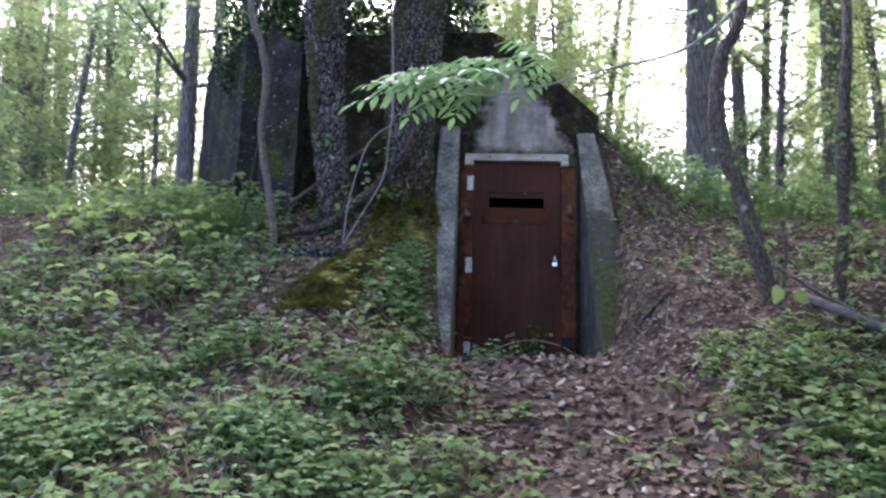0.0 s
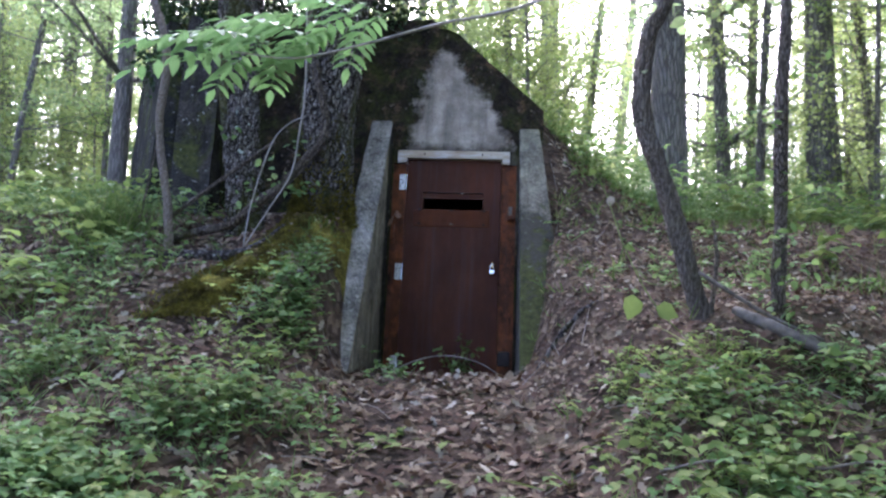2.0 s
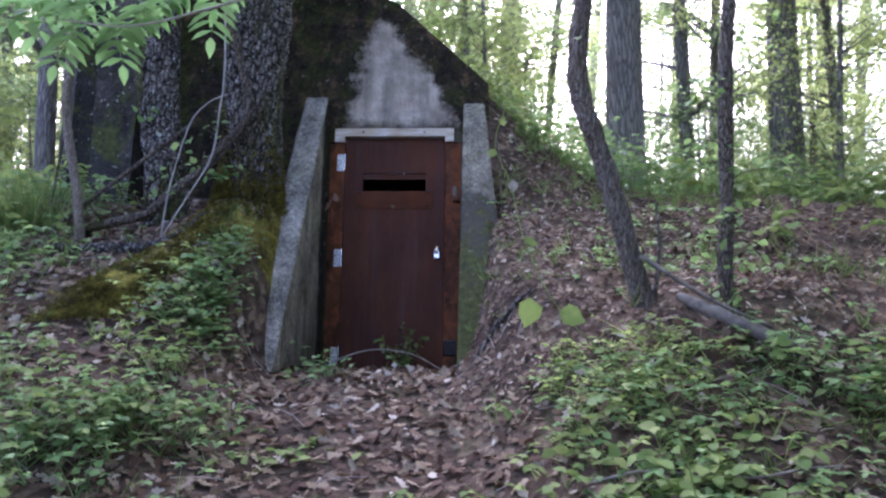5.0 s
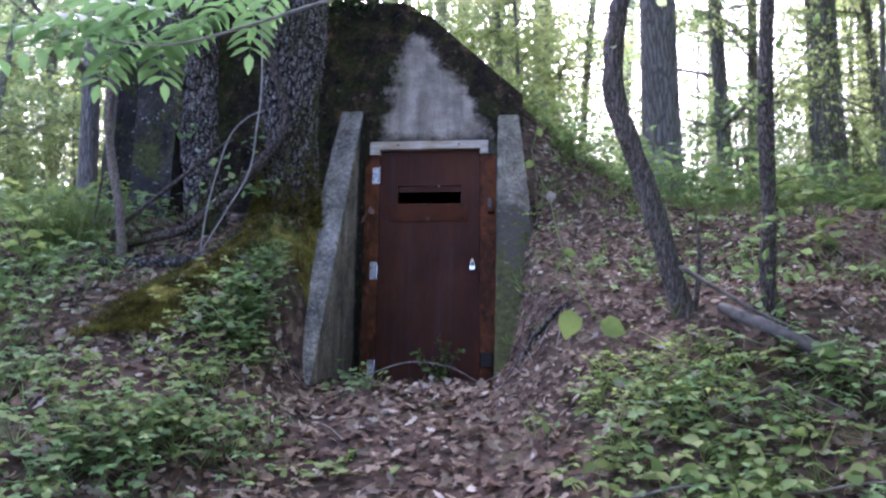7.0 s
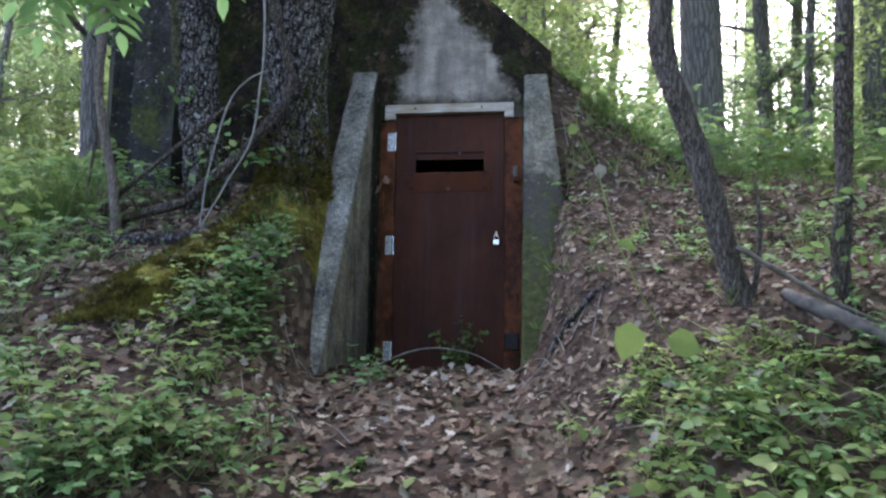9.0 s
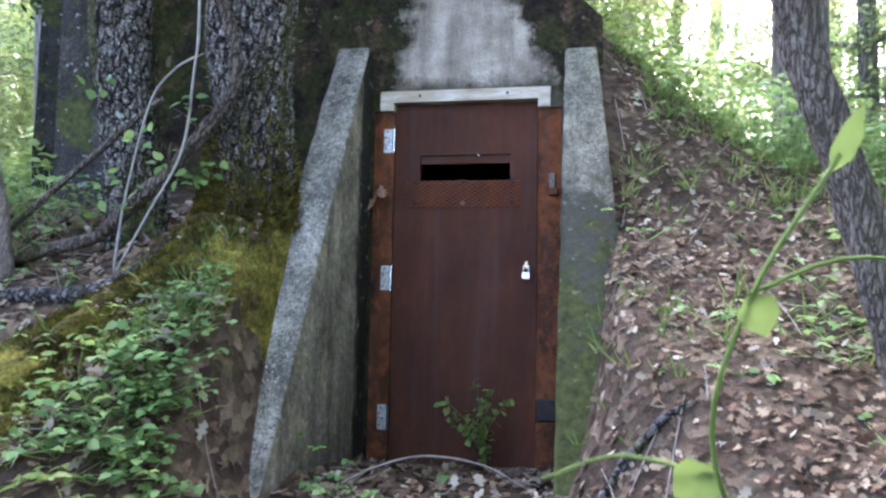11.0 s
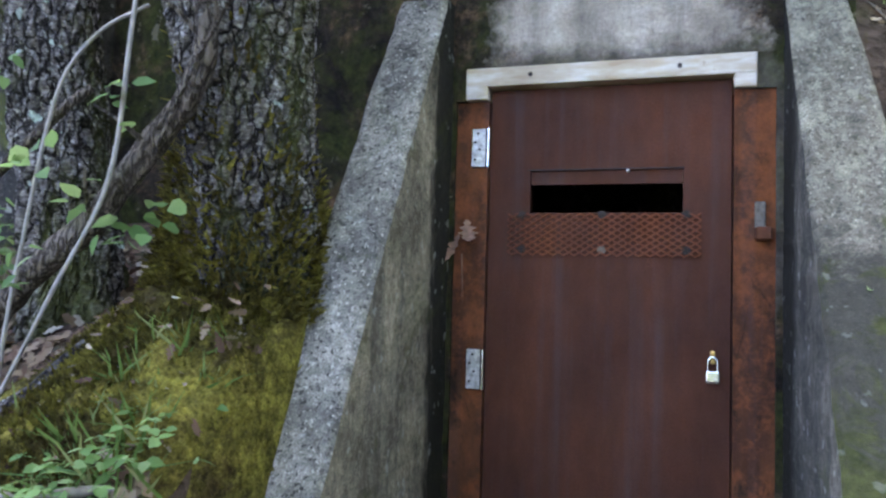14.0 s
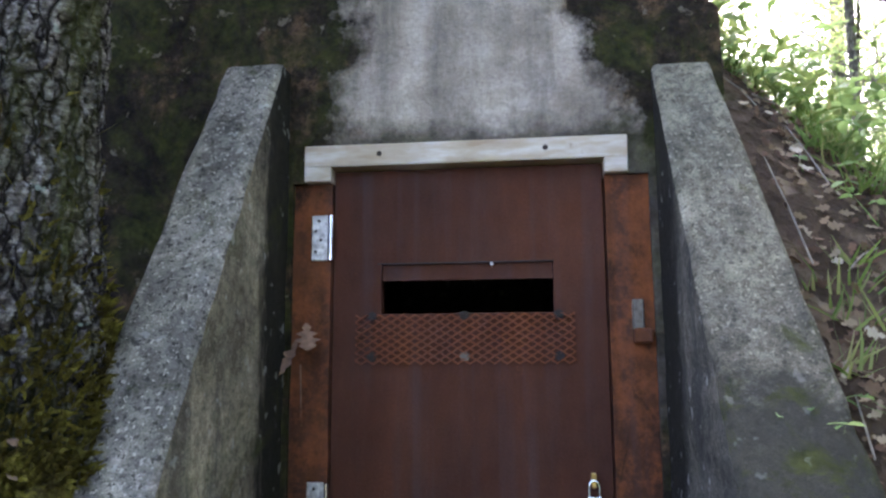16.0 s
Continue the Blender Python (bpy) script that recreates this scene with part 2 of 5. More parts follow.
def lintel_material():
    m, n, l, b = material("worn_white_paint_on_steel")
    v = coords(n, l)
    col = ramp(n, l, noise_tex(n, l, coords(n, l, (2.2, 2.2, 9)), 2.2, 7, 0.6), [(0.3, (0.25, 0.185, 0.11)), (0.48, (0.34, 0.285, 0.20)), (0.70, (0.49, 0.46, 0.415))])
    chip = mask(n, l, noise_tex(n, l, v, 22, 6, 0.7), 0.66, 0.7)
    col = mixc(n, l, math_node(n, l, "MULTIPLY", chip, 0.6), col, (0.19, 0.13, 0.08))
    l.new(col, b.inputs["Base Color"])
    b.inputs["Roughness"].default_value = 0.55
    bump(n, l, b, noise_tex(n, l, v, 40, 4), 0.25, 0.004)
    return m


M_LINTEL = lintel_material()


def bark_material(name, dark, mid, light, lichen, moss, scale=1.0, tall=0.7):
    m, n, l, b = material(name)
    v = coords(n, l, (1, 1, tall))
    vo = n.new("ShaderNodeTexVoronoi")
    vo.feature = "DISTANCE_TO_EDGE"
    vo.inputs["Scale"].default_value = 30 * scale
    warp = mixc(n, l, 0.12, v, noise_tex(n, l, v, 9 * scale, 4))
    l.new(warp, vo.inputs["Vector"])
    fine = noise_tex(n, l, coords(n, l, (1, 1, 0.6)), 45 * scale, 6, 0.7)
    plate = mask(n, l, vo.outputs[0], 0.02, 0.2)
    col = mixc(n, l, plate, dark, ramp(n, l, fine, [(0.3, mid), (0.7, light)]))
    vv = coords(n, l)
    li = mask(n, l, noise_tex(n, l, vv, 26, 4, 0.6), 0.6, 0.68)
    big = mask(n, l, noise_tex(n, l, vv, 1.7, 3), 0.4, 0.62)
    col = mixc(n, l, math_node(n, l, "MULTIPLY", math_node(n, l, "MULTIPLY", li, big), lichen), col, (0.40, 0.42, 0.40))
    if moss:
        mo = mask(n, l, noise_tex(n, l, vv, 2.0, 6, 0.65), 0.62 - 0.2 * moss, 0.72 - 0.2 * moss)
        col = mixc(n, l, math_node(n, l, "MULTIPLY", mo, 0.8), col, ramp(n, l, fine, [(0.3, (0.02, 0.024, 0.006)), (0.7, (0.075, 0.078, 0.02))]))
    l.new(col, b.inputs["Base Color"])
    b.inputs["Roughness"].default_value, b.inputs["Specular IOR Level"].default_value = 0.9, 0.1
    h = math_node(n, l, "ADD", math_node(n, l, "MULTIPLY", plate, 1.6), fine)
    bump(n, l, b, h, 0.8, 0.02)
    return m


M_BARK = bark_material("furrowed_dark_bark", (0.014, 0.012, 0.011), (0.055, 0.048, 0.044), (0.14, 0.13, 0.12), 0.8, 0.35)


def big_bark():
    """Dark plated bark with grey lichen flecks and streaks of moss; the plates are in the mesh."""
    m, n, l, b = material("furrowed_dark_bark")
    v = coords(n, l)
    fine = noise_tex(n, l, coords(n, l, (1, 1, 2.2)), 38, 7, 0.75)
    col = ramp(n, l, fine, [(0.34, (0.026, 0.022, 0.019)), (0.50, (0.125, 0.112, 0.10)), (0.66, (0.38, 0.36, 0.325))])
    col = mixc(n, l, math_node(n, l, "MULTIPLY", mask(n, l, noise_tex(n, l, v, 9, 6, 0.7), 0.5, 0.66), 0.75), col, (0.03, 0.026, 0.023))
    vo = n.new("ShaderNodeTexVoronoi")
    vo.feature = "DISTANCE_TO_EDGE"
    vo.inputs["Scale"].default_value = 27
    l.new(mixc(n, l, 0.05, coords(n, l, (1, 1, 0.38)), noise_tex(n, l, v, 14, 4)), vo.inputs["Vector"])
    plate = mask(n, l, vo.outputs[0], 0.02, 0.16)
    col = mixc(n, l, math_node(n, l, "SUBTRACT", 1.0, plate), col, (0.011, 0.009, 0.008))
    grey = math_node(n, l, "MULTIPLY", mask(n, l, noise_tex(n, l, v, 34, 5, 0.65), 0.56, 0.66), mask(n, l, noise_tex(n, l, v, 2.3, 4), 0.38, 0.6))
    col = mixc(n, l, math_node(n, l, "MULTIPLY", math_node(n, l, "MULTIPLY", grey, plate), 0.9), col, (0.48, 0.48, 0.46))
    spot = mask(n, l, noise_tex(n, l, v, 16, 2, 0.4), 0.71, 0.74)
    col = mixc(n, l, math_node(n, l, "MULTIPLY", spot, 0.8), col, (0.42, 0.50, 0.44))
    mo = mask(n, l, noise_tex(n, l, coords(n, l, (3.6, 3.6, 0.8)), 1.0, 7, 0.65), 0.47, 0.57)
    col = mixc(n, l, math_node(n, l, "MULTIPLY", mo, 0.8), col, ramp(n, l, fine, [(0.3, (0.016, 0.02, 0.006)), (0.7, (0.085, 0.09, 0.024))]))
    l.new(col, b.inputs["Base Color"])
    b.inputs["Roughness"].default_value, b.inputs["Specular IOR Level"].default_value = 0.92, 0.1
    bump(n, l, b, math_node(n, l, "ADD", math_node(n, l, "ADD", fine, math_node(n, l, "MULTIPLY", plate, 1.2)), noise_tex(n, l, v, 90, 4)), 0.8, 0.014)
    return m


M_BARK_BIG = big_bark()
M_BARK_GREY = bark_material("grey_brown_bark", (0.062, 0.052, 0.042), (0.125, 0.105, 0.085), (0.23, 0.20, 0.165), 0.3, 0.15, 2.0, 0.2)
# distance haze is put into this bark's colour: paler, with less contrast
M_BARK_FAR = bark_material("haze_pale_bark", (0.11, 0.102, 0.088), (0.165, 0.152, 0.132), (0.27, 0.255, 0.225), 0.3, 0.0, 1.0, 0.16)
M_VINE = bark_material("woody_vine_bark", (0.035, 0.028, 0.022), (0.085, 0.070, 0.055), (0.17, 0.145, 0.118), 0.35, 0.3, 1.6, 0.3)
M_SAPLING = bark_material("smooth_pale_bark", (0.13, 0.105, 0.082), (0.22, 0.185, 0.148), (0.33, 0.285, 0.235), 0.3, 0.0, 2.4, 0.3)
M_TWIG = plain("dry_twig", (0.16, 0.14, 0.115), 0.9, 0, 0.4)
M_PALE_TWIG = plain("bleached_twig", (0.21, 0.195, 0.17), 0.9, 0, 0.35)
M_LOG = plain("rotting_grey_wood", (0.10, 0.087, 0.07), 0.95, 0, 0.5, 18)


def leaf_material(name, stops, translucent=0.35, rough=0.55, tint=(0.18, 0.25, 0.07)):
    m, n, l, b = material(name)
    geo = n.new("ShaderNodeNewGeometry")
    col = ramp(n, l, geo.outputs["Random Per Island"], stops)
    v = coords(n, l)
    col = mixc(n, l, 0.35, col, ramp(n, l, noise_tex(n, l, v, 3.0, 3), [(0.3, (0.28,) * 3), (0.7, (0.75,) * 3)]), "OVERLAY")
    col = mixc(n, l, 0.2, col, noise_tex(n, l, v, 90, 3), "OVERLAY")
    l.new(col, b.inputs["Base Color"])
    b.inputs["Roughness"].default_value = rough
    b.inputs["Specular IOR Level"].default_value = 0.14
    if translucent:
        tr, mx = n.new("ShaderNodeBsdfTranslucent"), n.new("ShaderNodeMixShader")
        l.new(mixc(n, l, 0.5, col, tint), tr.inputs[0])
        mx.inputs[0].default_value = translucent
        l.new(b.outputs[0], mx.inputs[1])
        l.new(tr.outputs[0], mx.inputs[2])
        l.new(mx.outputs[0], n["Material Output"].inputs[0])
    return m


M_LEAF = leaf_material("forest_leaf", [(0, (0.07, 0.115, 0.045)), (0.5, (0.10, 0.155, 0.06)), (1, (0.135, 0.19, 0.08))], 0.7, 0.6, (0.42, 0.54, 0.24))
# forest_leaf with sun on it: the light is in its brighter, yellower colour
M_LEAF_YELLOW = leaf_material("sunlit_leaf", [(0, (0.10, 0.15, 0.04)), (0.5, (0.14, 0.19, 0.06)), (1, (0.18, 0.22, 0.08))], 0.72, 0.6, (0.54, 0.62, 0.24))
M_BOUGH = leaf_material("fresh_bough_leaf", [(0, (0.058, 0.118, 0.038)), (0.5, (0.082, 0.152, 0.055)), (1, (0.125, 0.195, 0.092))], 0.42, 0.6, (0.15, 0.27, 0.085))
M_HERB = leaf_material("undergrowth_leaf", [(0, (0.045, 0.098, 0.030)), (0.35, (0.080, 0.155, 0.046)), (0.7, (0.12, 0.205, 0.064)), (1, (0.20, 0.27, 0.115))], 0.45, 0.6, (0.26, 0.36, 0.12))
M_HERB_PALE = leaf_material("pale_undergrowth_leaf", [(0, (0.075, 0.125, 0.03)), (0.5, (0.11, 0.16, 0.04)), (1, (0.16, 0.19, 0.06))], 0.35, 0.7)
# undergrowth_leaf as sun would brighten it; that light is part of the colour
M_HERB_BRIGHT = leaf_material("sunlit_undergrowth_leaf", [(0, (0.09, 0.15, 0.035)), (0.5, (0.14, 0.20, 0.05)), (1, (0.20, 0.24, 0.08))], 0.5, 0.65, (0.36, 0.46, 0.12))
M_IVY = leaf_material("dark_evergreen_leaf", [(0, (0.018, 0.038, 0.014)), (0.6, (0.030, 0.060, 0.020)), (1, (0.055, 0.095, 0.035))], 0.08, 0.5, (0.06, 0.10, 0.03))
M_GRASS = leaf_material("grass_blade", [(0, (0.05, 0.095, 0.02)), (0.6, (0.09, 0.14, 0.03)), (1, (0.21, 0.20, 0.09))], 0.3, 0.6)
M_DEAD = leaf_material("dead_oak_leaf", [(0, (0.045, 0.026, 0.018)), (0.3, (0.09, 0.056, 0.036)), (0.62, (0.142, 0.104, 0.066)), (0.9, (0.195, 0.154, 0.104)), (1, (0.32, 0.285, 0.225))], 0.08, 0.9, (0.2, 0.1, 0.04))


def ground_material():
    m, n, l, b = material("leaf_mould_soil")
    v = coords(n, l)
    vo = n.new("ShaderNodeTexVoronoi")
    vo.inputs["Scale"].default_value = 17
    l.new(mixc(n, l, 0.06, v, noise_tex(n, l, v, 12, 4)), vo.inputs["Vector"])
    sc = n.new("ShaderNodeSeparateColor")
    l.new(vo.outputs["Color"], sc.inputs[0])
    litter = ramp(n, l, sc.outputs[0], [(0, (0.028, 0.019, 0.013)), (0.5, (0.070, 0.047, 0.032)), (0.8, (0.105, 0.075, 0.049)), (1, (0.17, 0.13, 0.09))])
    soil = ramp(n, l, noise_tex(n, l, v, 9, 8, 0.7), [(0.3, (0.018, 0.013, 0.009)), (0.7, (0.058, 0.041, 0.028))])
    col = mixc(n, l, mask(n, l, noise_tex(n, l, v, 2.2, 6, 0.7), 0.40, 0.62), litter, soil)
    green = mask(n, l, noise_tex(n, l, v, 0.9, 7, 0.7), 0.52, 0.66)
    col = mixc(n, l, math_node(n, l, "MULTIPLY", green, 0.3), col, ramp(n, l, noise_tex(n, l, v, 40, 3), [(0.3, (0.03, 0.045, 0.012)), (0.7, (0.085, 0.115, 0.03))]))
    l.new(col, b.inputs["Base Color"])
    b.inputs["Roughness"].default_value, b.inputs["Specular IOR Level"].default_value = 0.95, 0.1
    bump(n, l, b, math_node(n, l, "ADD", vo.outputs["Distance"], noise_tex(n, l, v, 30, 6)), 0.9, 0.03)
    return m


M_GROUND = ground_material()


def moss_material():
    m, n, l, b = material("golden_green_moss")
    v = coords(n, l)
    col = ramp(n, l, noise_tex(n, l, v, 11, 8, 0.75), [(0.32, (0.032, 0.024, 0.010)), (0.47, (0.115, 0.103, 0.021)), (0.66, (0.25, 0.215, 0.038))])
    col = mixc(n, l, math_node(n, l, "MULTIPLY", mask(n, l, noise_tex(n, l, v, 4.5, 6, 0.7), 0.46, 0.60), 0.8), col, (0.036, 0.025, 0.012))
    f = noise_tex(n, l, v, 75, 5, 0.75)
    col = mixc(n, l, 0.8, col, ramp(n, l, f, [(0.36, (0.15,) * 3), (0.5, (0.5,) * 3), (0.66, (0.85,) * 3)]), "OVERLAY")
    l.new(col, b.inputs["Base Color"])
    b.inputs["Roughness"].default_value, b.inputs["Specular IOR Level"].default_value = 1.0, 0.05
    bump(n, l, b, math_node(n, l, "ADD", f, noise_tex(n, l, v, 30, 4)), 1.0, 0.02)
    return m


M_MOSS = moss_material()


# ---------------- building helpers ----------------
def sm(a, b, x):
    t = np.clip((np.asarray(x, float) - a) / (b - a), 0, 1)
    return t * t * (3 - 2 * t)


def mesh_of(name, verts, faces, mat, smooth=False):
    me = bpy.data.meshes.new(name)
    me.from_pydata([tuple(map(float, v)) for v in verts], [], faces if isinstance(faces, list) else faces.tolist())
    me.materials.append(mat)
    if smooth:
        me.polygons.foreach_set("use_smooth", [True] * len(me.polygons))
    me.update()
    return me


def put_mesh(name, verts, faces, mat, parent=None, label="", smooth=False):
    ob = new(name, mesh_of(name, verts, faces, mat, smooth))
    ob.parent = parent
    return tagged(ob, label)


def part(name, bm, mat, parent, label="", smooth=False):
    me = bpy.data.meshes.new(name)
    bmesh.ops.recalc_face_normals(bm, faces=bm.faces)
    bm.to_mesh(me)
    bm.free()
    me.materials.append(mat)
    if smooth:
        me.polygons.foreach_set("use_smooth", [True] * len(me.polygons))
    ob = new(name, me)
    ob.parent = parent
    return tagged(ob, label)


def box(bm, x0, x1, y0, y1, z0, z1, bevel=0.0, seg=1):
    r = bmesh.ops.create_cube(bm, size=1)
    for v in r["verts"]:
        v.co = ((x0 + x1) / 2 + v.co.x * (x1 - x0), (y0 + y1) / 2 + v.co.y * (y1 - y0), (z0 + z1) / 2 + v.co.z * (z1 - z0))
    if bevel:
        es = list({e for v in r["verts"] for e in v.link_edges})
        bmesh.ops.bevel(bm, geom=es, offset=bevel, segments=seg, affect="EDGES", profile=0.6)


def rod(bm, a, b, r, seg=12, r2=None):
    a, b = Vector(a), Vector(b)
    q = (b - a).to_track_quat("Z", "Y").to_matrix().to_4x4()
    bmesh.ops.create_cone(bm, cap_ends=True, segments=seg, radius1=r, radius2=r if r2 is None else r2, depth=(b - a).length, matrix=Matrix.Translation((a + b) / 2) @ q)


def smooth_path(pts, n):
    """Points along a Catmull-Rom curve."""
    p = np.array(pts, float)
    p = np.vstack([2 * p[0] - p[1], p, 2 * p[-1] - p[-2]])
    out = []
    for t in np.linspace(0, len(pts) - 1 - 1e-6, n):
        k, u = int(t), t - int(t)
        a, b, c, d = p[k : k + 4]
        out.append(0.5 * (2 * b + (c - a) * u + (2 * a - 5 * b + 4 * c - d) * u * u + (3 * b - a - 3 * c + d) * u**3))
    return np.array(out)


def tube(pts, radii, sides=8, rough=0.0, seed=0.0):
    """Vertices and faces of a tapered, uneven tube along pts."""
    pts = np.array(pts, float)
    n = len(pts)
    radii = np.interp(np.linspace(0, 1, n), np.linspace(0, 1, len(radii)), radii)
    tan = np.gradient(pts, axis=0)
    tan /= np.linalg.norm(tan, axis=1)[:, None] + 1e-9
    ref = np.array([1.0, 0.2, 0.1]) if abs(tan[0][2]) > 0.7 else np.array([0.0, 0.1, 1.0])
    u = np.cross(tan, ref)
    u /= np.linalg.norm(u, axis=1)[:, None]
    w = np.cross(tan, u)
    ang = np.linspace(0, 2 * np.pi, sides, endpoint=False)
    v = []
    for k in range(n):
        for a in ang:
            r = radii[k]
            if rough:
                r *= 1 + rough * noise.noise(Vector((math.cos(a) * 1.3 + seed, math.sin(a) * 1.3, k * 0.35 + seed)))
            v.append(pts[k] + r * (math.cos(a) * u[k] + math.sin(a) * w[k]))
    f = [[k * sides + s, k * sides + (s + 1) % sides, (k + 1) * sides + (s + 1) % sides, (k + 1) * sides + s] for k in range(n - 1) for s in range(sides)]
    f.append(list(range(sides))[::-1])
    f.append([(n - 1) * sides + s for s in range(sides)])
    return v, f


def join(*pieces):
    v, f = [], []
    for pv, pf in pieces:
        o = len(v)
        v.extend(pv)
        f.extend([[i + o for i in face] for face in pf])
    return v, f


OVAL = ((0, 0.05), (0.3, 0.42), (0.62, 0.4), (1, 0.02))
ROUND = ((0, 0.06), (0.25, 0.5), (0.6, 0.48), (1, 0.03))
BLADE = ((0, 0.5), (0.5, 0.42), (1, 0.03))
OAK = ((0, 0.04), (0.16, 0.16), (0.26, 0.09), (0.4, 0.36), (0.5, 0.14), (0.64, 0.44), (0.74, 0.2), (0.86, 0.3), (1, 0.05))
CURLED = ((0, 0.04), (0.18, 0.18), (0.32, 0.1), (0.5, 0.42), (0.62, 0.2), (0.8, 0.34), (1, 0.04))
SPECK = ((0, 0.06), (0.45, 0.45), (1, 0.03))


def blades(P, D, N, L, W, shape=OVAL, curl=0.0, fold=0.1, seed=1):
    """Many leaves at once: base points P, directions D, normals N, lengths L, widths W."""
    P, D, N = (np.asarray(a, float) for a in (P, D, N))
    n = len(P)
    L, W = np.broadcast_to(np.asarray(L, float), (n,)), np.broadcast_to(np.asarray(W, float), (n,))
    curl = np.broadcast_to(np.asarray(curl, float), (n,))
    D = D / (np.linalg.norm(D, axis=1)[:, None] + 1e-9)
    S = np.cross(D, N)
    S /= np.linalg.norm(S, axis=1)[:, None] + 1e-9
    N = np.cross(S, D)
    k = len(shape)
    V = np.zeros((n, k, 3, 3))
    for i, (t, w) in enumerate(shape):
        mid = P + D * (L * t)[:, None] + N * (curl * L * t * t)[:, None]
        V[:, i, 1] = mid
        for j, side in ((0, -1), (2, 1)):
            V[:, i, j] = mid + S * (W * w * side)[:, None] + N * (fold * W * w)[:, None]
    base = np.arange(n)[:, None] * (3 * k)
    f = []
    for i in range(k - 1):
        for j in range(2):
            a = i * 3 + j
            f.append(np.stack([base[:, 0] + a, base[:, 0] + a + 1, base[:, 0] + a + 4, base[:, 0] + a + 3], 1))
    return V.reshape(-1, 3), np.concatenate(f)


def fast_mesh(name, V, F, mat, parent=None, smooth=True):
    """One mesh object from arrays of vertices and quads."""
    me = bpy.data.meshes.new(name)
    me.vertices.add(len(V))
    me.vertices.foreach_set("co", np.asarray(V, np.float32).ravel())
    me.loops.add(F.size)
    me.loops.foreach_set("vertex_index", F.astype(np.int32).ravel())
    me.polygons.add(len(F))
    me.polygons.foreach_set("loop_start", np.arange(0, F.size, 4, dtype=np.int32))
    me.polygons.foreach_set("use_smooth", np.full(len(F), smooth))
    me.materials.append(mat)
    me.update(calc_edges=True)
    ob = new(name, me)
    ob.parent = parent
    return ob


def stack(pieces):
    V, F, o = [], [], 0
    for v, f in pieces:
        V.append(v)
        F.append(f + o)
        o += len(v)
    return np.concatenate(V), np.concatenate(F)


def unit(v):
    return v / (np.linalg.norm(v, axis=-1, keepdims=True) + 1e-9)


# ---------------- the ground ----------------
SIDE_Y = [-200, -60, -30, -14, -8, -6, -4.5, -3.4, -2.5, -1.8, -1.2, -0.6, 0, 1, 3, 8, 20, 80, 400]
SIDE_Z = [-8, -5, -3.2, -1.9, -1.0, -0.75, -0.40, -0.05, 0.35, 0.72, 1.0, 1.3, 1.5, 1.55, 1.55, 1.5, 1.6, 2.2, 4.0]
PATH_Y = [-200, -60, -30, -14, -8, -6.5, -5, -4, -3, -2.5, -1.8, -1.2, -0.5, 0, 0.6, 1]
PATH_Z = [-8, -5, -3.2, -1.9, -1.05, -0.88, -0.64, -0.44, -0.17, 0.0, 0.13, 0.12, -0.06, -0.15, -0.15, 1.2]


def ground_z(x, y):
    x, y = np.asarray(x, float), np.asarray(y, float)
    side = np.interp(y, SIDE_Y, SIDE_Z)
    gx = sm(-2.6, -1.7, x) * np.exp(-((np.maximum(0, x - 0.2) / 1.3) ** 2))
    gy = sm(0.1 - 0.8 * sm(0.4, 0.9, x), 0.7, y) * (1 - sm(4, 9, y))
    side = side + 1.35 * gx * gy + 0.22 * np.exp(-(((x - 2.2) / 0.7) ** 2) - ((y + 2.2) / 0.5) ** 2)
    # the hill falls off sideways, away from the mound
    side = side - 0.035 * np.maximum(0, np.abs(x) - 2.6) * sm(-3, 2, y) * (1 - sm(9, 14, y))
    # the mossy root that runs down from the big trunk
    side = side + 0.12 * np.exp(-(((x + 1.03) / 0.3) ** 2)) * sm(-2.5, -1.9, y) * (1 - sm(-1.1, -0.5, y))
    side = side + 0.11 * np.exp(-(((x + 1.27) / 0.36) ** 2) - ((y + 1.0) / 0.3) ** 2)
    lo = np.interp(y, [-8, -3.4, -2.4, -1.5, 0.3], [0.8, 0.45, 0.42, 0.6, 0.62])
    hi = np.interp(y, [-8, -3.4, -2.4, -1.5, 0.3], [2.4, 1.6, 1.5, 0.86, 0.7])
    hi = hi + np.where(x > 0, np.interp(y, [-2.4, -1.5, -0.9, -0.5], [0.0, 0.11, 0.09, 0.02]), 0.0)
    c = np.where(y < -1.6, 0.15 * sm(-1.6, -2.6, y), 0.0)
    w = sm(0, 1, (np.abs(x - c) - lo) / (hi - lo))
    path = np.interp(y, PATH_Y, PATH_Z)
    z = path * (1 - w) + side * w
    rel = 0.035 * np.sin(x * 2.3 + 1.1 * np.sin(y * 1.7)) * np.sin(y * 2.9 + 0.7) + 0.018 * np.sin(x * 7.1 + y * 3.3) * np.sin(y * 6.7 - x * 2.1)
    far = 0.25 * np.sin(x * 0.31 + 0.5) * np.sin(y * 0.27 + 1) * sm(5, 14, np.hypot(x, y))
    return z + rel * (1 - 0.6 * sm(1.0, 0.2, np.abs(x))) + far


def axis_steps(lo, hi, fine_lo, fine_hi, step):
    mid = np.arange(fine_lo, fine_hi + 1e-6, step)
    up = fine_hi + np.cumsum(step * 1.18 ** np.arange(1, 60))
    dn = fine_lo - np.cumsum(step * 1.18 ** np.arange(1, 60))
    a = np.concatenate([dn[::-1], mid, up])
    return a[(a > lo) & (a < hi)]


